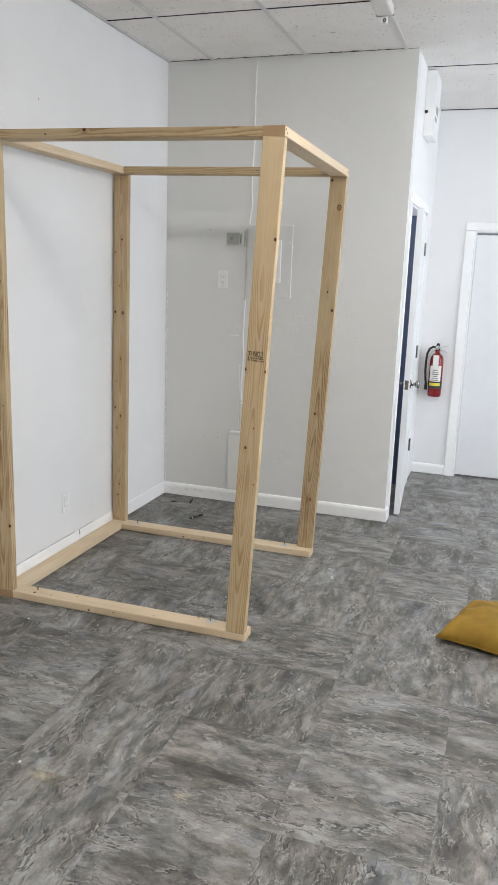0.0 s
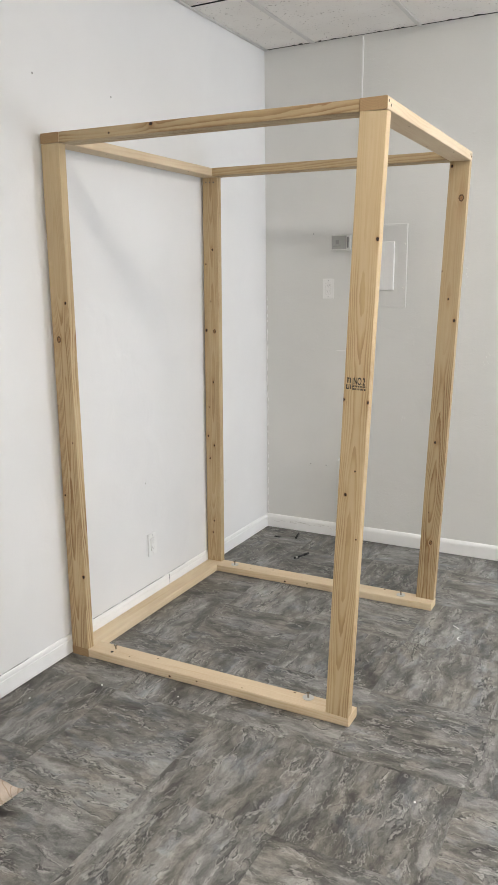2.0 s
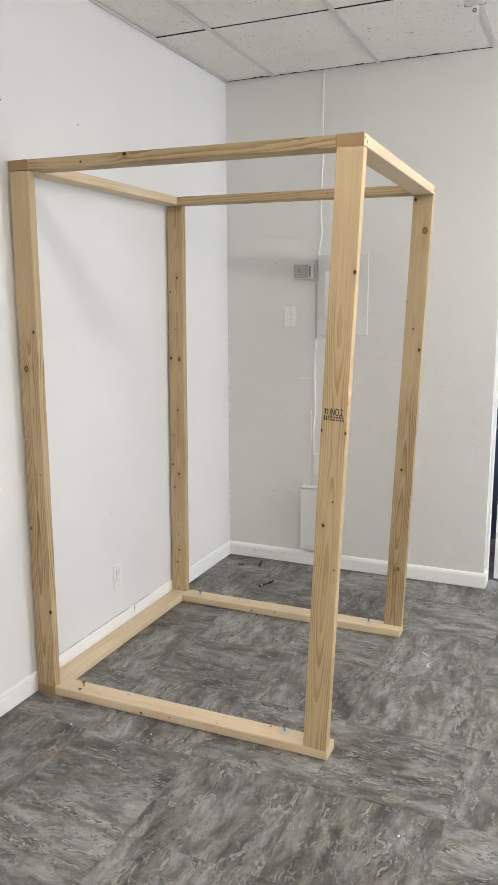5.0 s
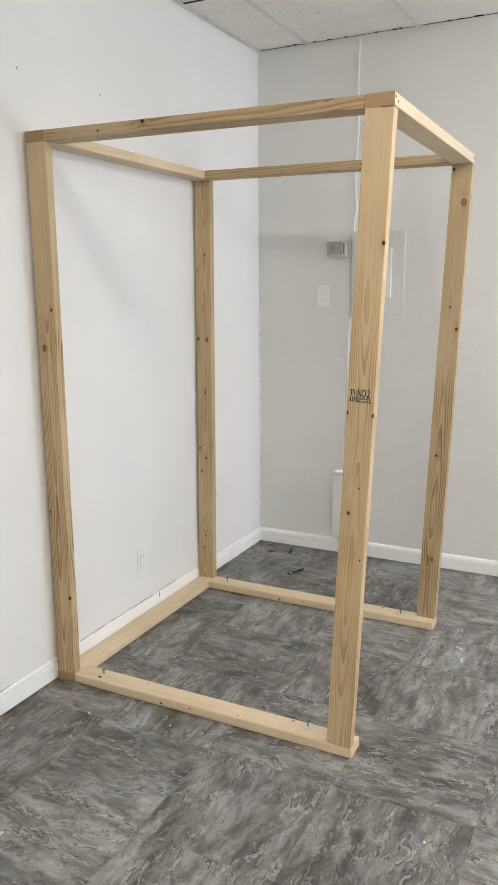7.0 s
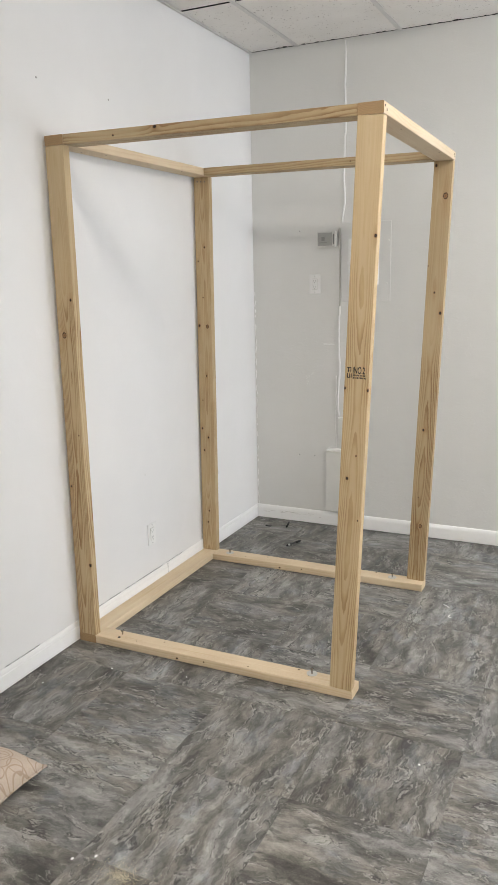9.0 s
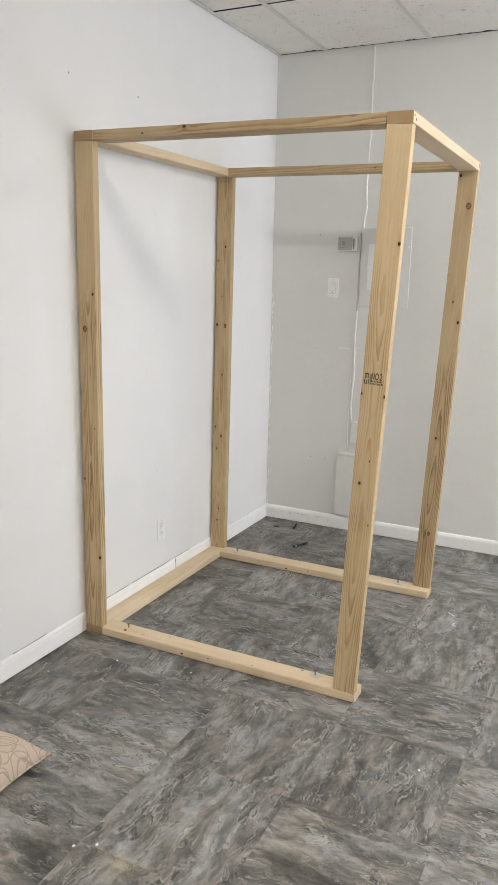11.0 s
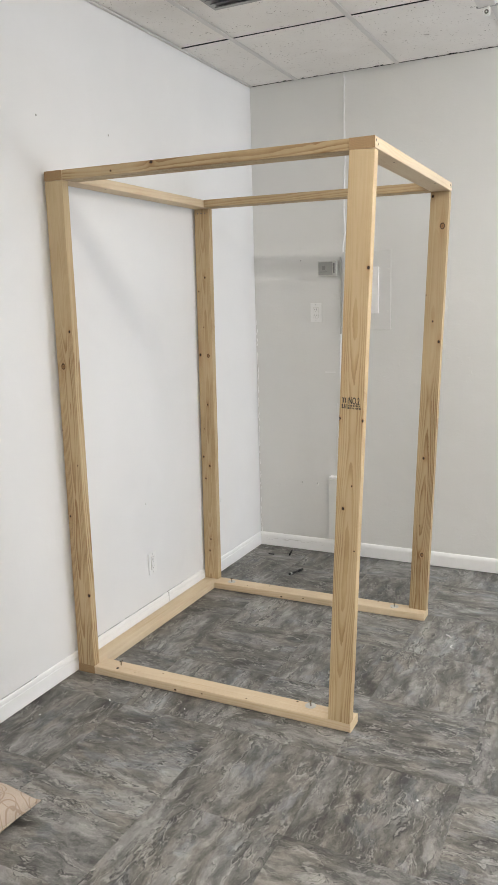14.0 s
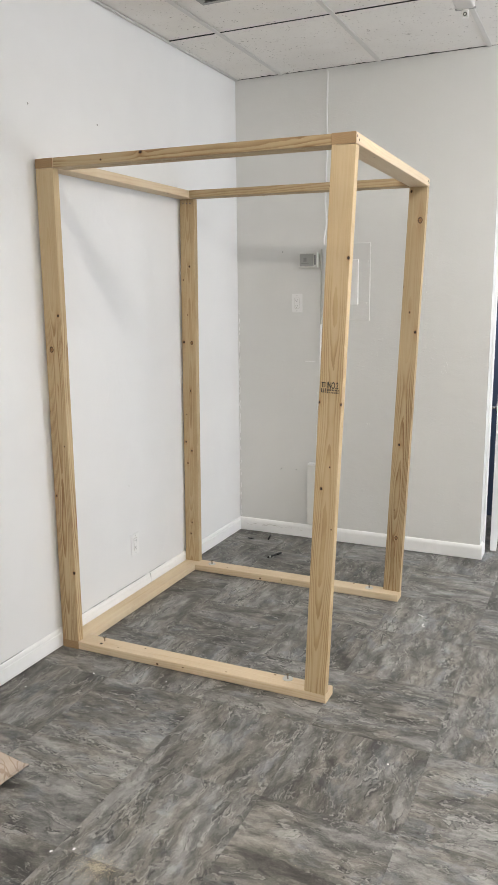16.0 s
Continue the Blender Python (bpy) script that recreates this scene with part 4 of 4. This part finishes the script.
# ---- on the floor ----


def cushion(name, size, high, mat, m, label, seed):
    """A stuffed square cushion with pulled-out corners and soft folds."""
    n = 28
    own = bmesh.new()
    noise_at = lambda x, y, s: noise.noise(Vector((x * 3.1 + seed, y * 3.1, s)))
    grid = {}
    for side in (1, -1):
        for i in range(n + 1):
            for j in range(n + 1):
                u, v = 2 * i / n - 1, 2 * j / n - 1
                edge = i in (0, n) or j in (0, n)
                if edge and side < 0:
                    grid[side, i, j] = grid[1, i, j]
                    continue
                pull = 1 - 0.07 * (1 - u * u) * abs(v) ** 6 - 0.0
                pull2 = 1 - 0.07 * (1 - v * v) * abs(u) ** 6
                x, y = u * size / 2 * pull2, v * size / 2 * pull
                puff = ((1 - abs(u) ** 2.3) * (1 - abs(v) ** 2.3)) ** 0.42
                z = side * high / 2 * puff * (1.3 if side > 0 else 0.4)
                z += side * puff * 0.017 * noise_at(u, v, side)
                z += side * 0.006 * math.sin(9 * (abs(u) - abs(v)) + 2 * noise_at(u, v, 5)) * (abs(u * v)) ** 1.3 * puff
                if edge:
                    z += 0.004 * noise_at(u * 2, v * 2, 9)
                grid[side, i, j] = own.verts.new((x, y, z))
        for i in range(n):
            for j in range(n):
                q = [grid[side, i, j], grid[side, i + 1, j], grid[side, i + 1, j + 1], grid[side, i, j + 1]]
                own.faces.new(q if side > 0 else q[::-1])
    low = min(v.co.z for v in own.verts)
    top = thing(name, label, "cushion", m)
    for v in own.verts:
        v.co.z = max(v.co.z - low - 0.012, 0.001)
    part("cover", own, mat, top, "", True)
    rim = []
    for a in range(4 * n):
        s, k = divmod(a, n)
        i, j = ((k, 0), (n, k), (n - k, n), (0, n - k))[s]
        rim.append(grid_pos(i, j, n, size, seed, -low - 0.012))
    rim.append(rim[0])
    part("piping", tube(rim, 0.0035, 6), mat, top, "", True)
    return top


def grid_pos(i, j, n, size, seed, lift):
    u, v = 2 * i / n - 1, 2 * j / n - 1
    z = 0.004 * noise.noise(Vector((u * 6.2 + seed, v * 6.2, 9)))
    return (u * size / 2 * (1 - 0.07 * (1 - v * v) * abs(u) ** 6), v * size / 2 * (1 - 0.07 * (1 - u * u) * abs(v) ** 6), max(z + lift, 0.004))


cushion("cushion", 0.46, 0.145, MUSTARD, pose(2.372, -1.468, 0, 0, 0, -16), "mustard yellow velvet cushion lying on the floor", 1.0)
cushion("cushion", 0.46, 0.15, CLOTH, pose(0.276, -3.02, 0, 0, 0, 1), "beige cushion with interlocking circle pattern on the floor", 4.0)

pen = thing("marker_pen", "black marker pen lying on the floor", "pen", pose(0.429, -0.43, 0.0065, 0, 90, 69))
part("barrel", lathe([(0, -0.06), (0.0055, -0.058), (0.006, -0.03), (0.006, 0.02), (0, 0.021)], 14), BLACK, pen, "", True)
part("band", lathe([(0.006, -0.048), (0.0062, -0.048), (0.0062, -0.034), (0.006, -0.034)], 14), GREYBOX, pen, "grey printed band")
part("cap", lathe([(0, 0.018), (0.0065, 0.018), (0.0062, 0.062), (0, 0.064)], 14), BLACK, pen, "", True)
cap = thing("pen_cap", "black pen cap lying on the floor", "pen cap", pose(0.26, -0.108, 0.006, 0, 90, 103))
part("shell", lathe([(0, -0.05), (0.006, -0.05), (0.0055, 0.04), (0.003, 0.052), (0, 0.052)], 14), BLACK, cap, "", True)
tagged(mesh_ob("rubber_scrap", box_bm(0.13, -0.18, 0.0005, 0.17, -0.165, 0.005, 0.002), BLACK), "small black scrap on the floor", "scrap")

for k, (x, y, a) in enumerate(((1.455, -0.97, -40), (1.50, -1.075, 80))):
    arc = [(0.02 * math.cos(s * 0.3 + k), 0.012 * math.sin(s * 0.3 + k), 0.003) for s in range(4 + 6 * k)] if k else [(-0.02, 0, 0.003), (0.0, 0.003, 0.003), (0.02, 0.0, 0.003)]
    own = tube(arc, 0.0018, 6)
    own.transform(pose(x, y, 0, 0, 0, a))
    tagged(mesh_ob("plastic_scrap", own, PLASTIC), "curled white plastic scrap on the floor", "scrap", "plastic scraps")
for x, y, s in ((0.823, -3.062, 0.0042), (0.879, -3.027, 0.0042), (0.295, -2.124, 0.004), (0.10, -2.33, 0.003), (0.62, -2.06, 0.003), (1.62, -2.25, 0.004)):
    own = bmesh.new()
    bmesh.ops.create_icosphere(own, subdivisions=2, radius=1, matrix=Matrix.LocRotScale((x, y, s * 0.45), Euler((0, 0, x * 9)), (s * 1.3, s, s * 0.45)))
    tagged(mesh_ob("plaster_crumb", own, PLASTIC), "white plaster crumb on the floor", "crumb", "plaster crumbs")

# sawdust and specks
rng = random.Random(12)
bm = bmesh.new()
for cx, cy, s, n in ((0.985, -3.06, 0.045, 900), (0.985, -3.06, 0.018, 500), (1.438, -2.991, 0.03, 420), (1.438, -2.991, 0.012, 200), (0.8, -2.05, 0.25, 60), (1.3, -2.0, 0.1, 70), (0.5, -1.99, 0.3, 50), (1.5, -2.6, 0.6, 130), (1.9, -0.8, 0.6, 60), (1.1, -1.3, 0.5, 60)):
    for _ in range(n):
        x, y = rng.gauss(cx, s), rng.gauss(cy, s * 0.6)
        if x < 0.02:
            continue
        r = rng.uniform(0.0005, 0.0014)
        a = rng.uniform(0, 6.3)
        vs = [bm.verts.new((x + r * math.cos(a + q * 2.1) * rng.uniform(0.6, 1.8), y + r * math.sin(a + q * 2.1), 0.0007)) for q in range(3)]
        t = bm.verts.new((x, y, 0.0007 + r * 0.7))
        bm.faces.new(vs)
        for q in range(3):
            bm.faces.new((vs[q], vs[(q + 1) % 3], t))
bmesh.ops.recalc_face_normals(bm, faces=bm.faces[:])
tagged(mesh_ob("sawdust", bm, DUST), "scattered pale sawdust on the vinyl floor", "sawdust", "", "stuff")

# ---- floor: square vinyl tiles, grain turned from tile to tile ----
floor = structure("floor", box_bm(-0.1, YN - 0.1, -0.08, XR + 0.1, YF + 0.1, -0.0035), SCREED, "grey slate-look vinyl tile floor", "floor")
P, X0, Y0 = 0.457, 0.370, -2.580
bm = box_bm(-P / 2 + 0.0001, -P / 2 + 0.0001, -0.0035, P / 2 - 0.0001, P / 2 - 0.0001, 0.0, 0.0003, 1)
tile_mesh = bpy.data.meshes.new("floor_tile")
bm.to_mesh(tile_mesh)
bm.free()
tile_mesh.materials.append(VINYL)
along_y = {(2, 0): 1, (2, -1): 0, (2, 1): 0, (2, 2): 1, (1, 0): 1, (1, -1): 1, (1, 1): 0, (3, 0): 0, (3, -1): 0, (3, 1): 1, (0, 0): 0, (0, -1): 0, (0, 1): 1}
rng = random.Random(21)
for i in range(-1, 11):
    for j in range(-12, 9):
        x, y = X0 + (i + 0.5) * P, Y0 + (j + 0.5) * P
        if x - P / 2 > XR or y - P / 2 > YF + 0.05 or y + P / 2 < YN or x + P / 2 < 0:
            continue
        q = along_y.get((i, j), (i + j) % 2)
        ob = new("tile", tile_mesh)
        ob.parent = floor
        ob.matrix_local = pose(x, y, rng.uniform(-0.0001, 0.0001), 0, 0, 90 * q + 180 * rng.randint(0, 1))
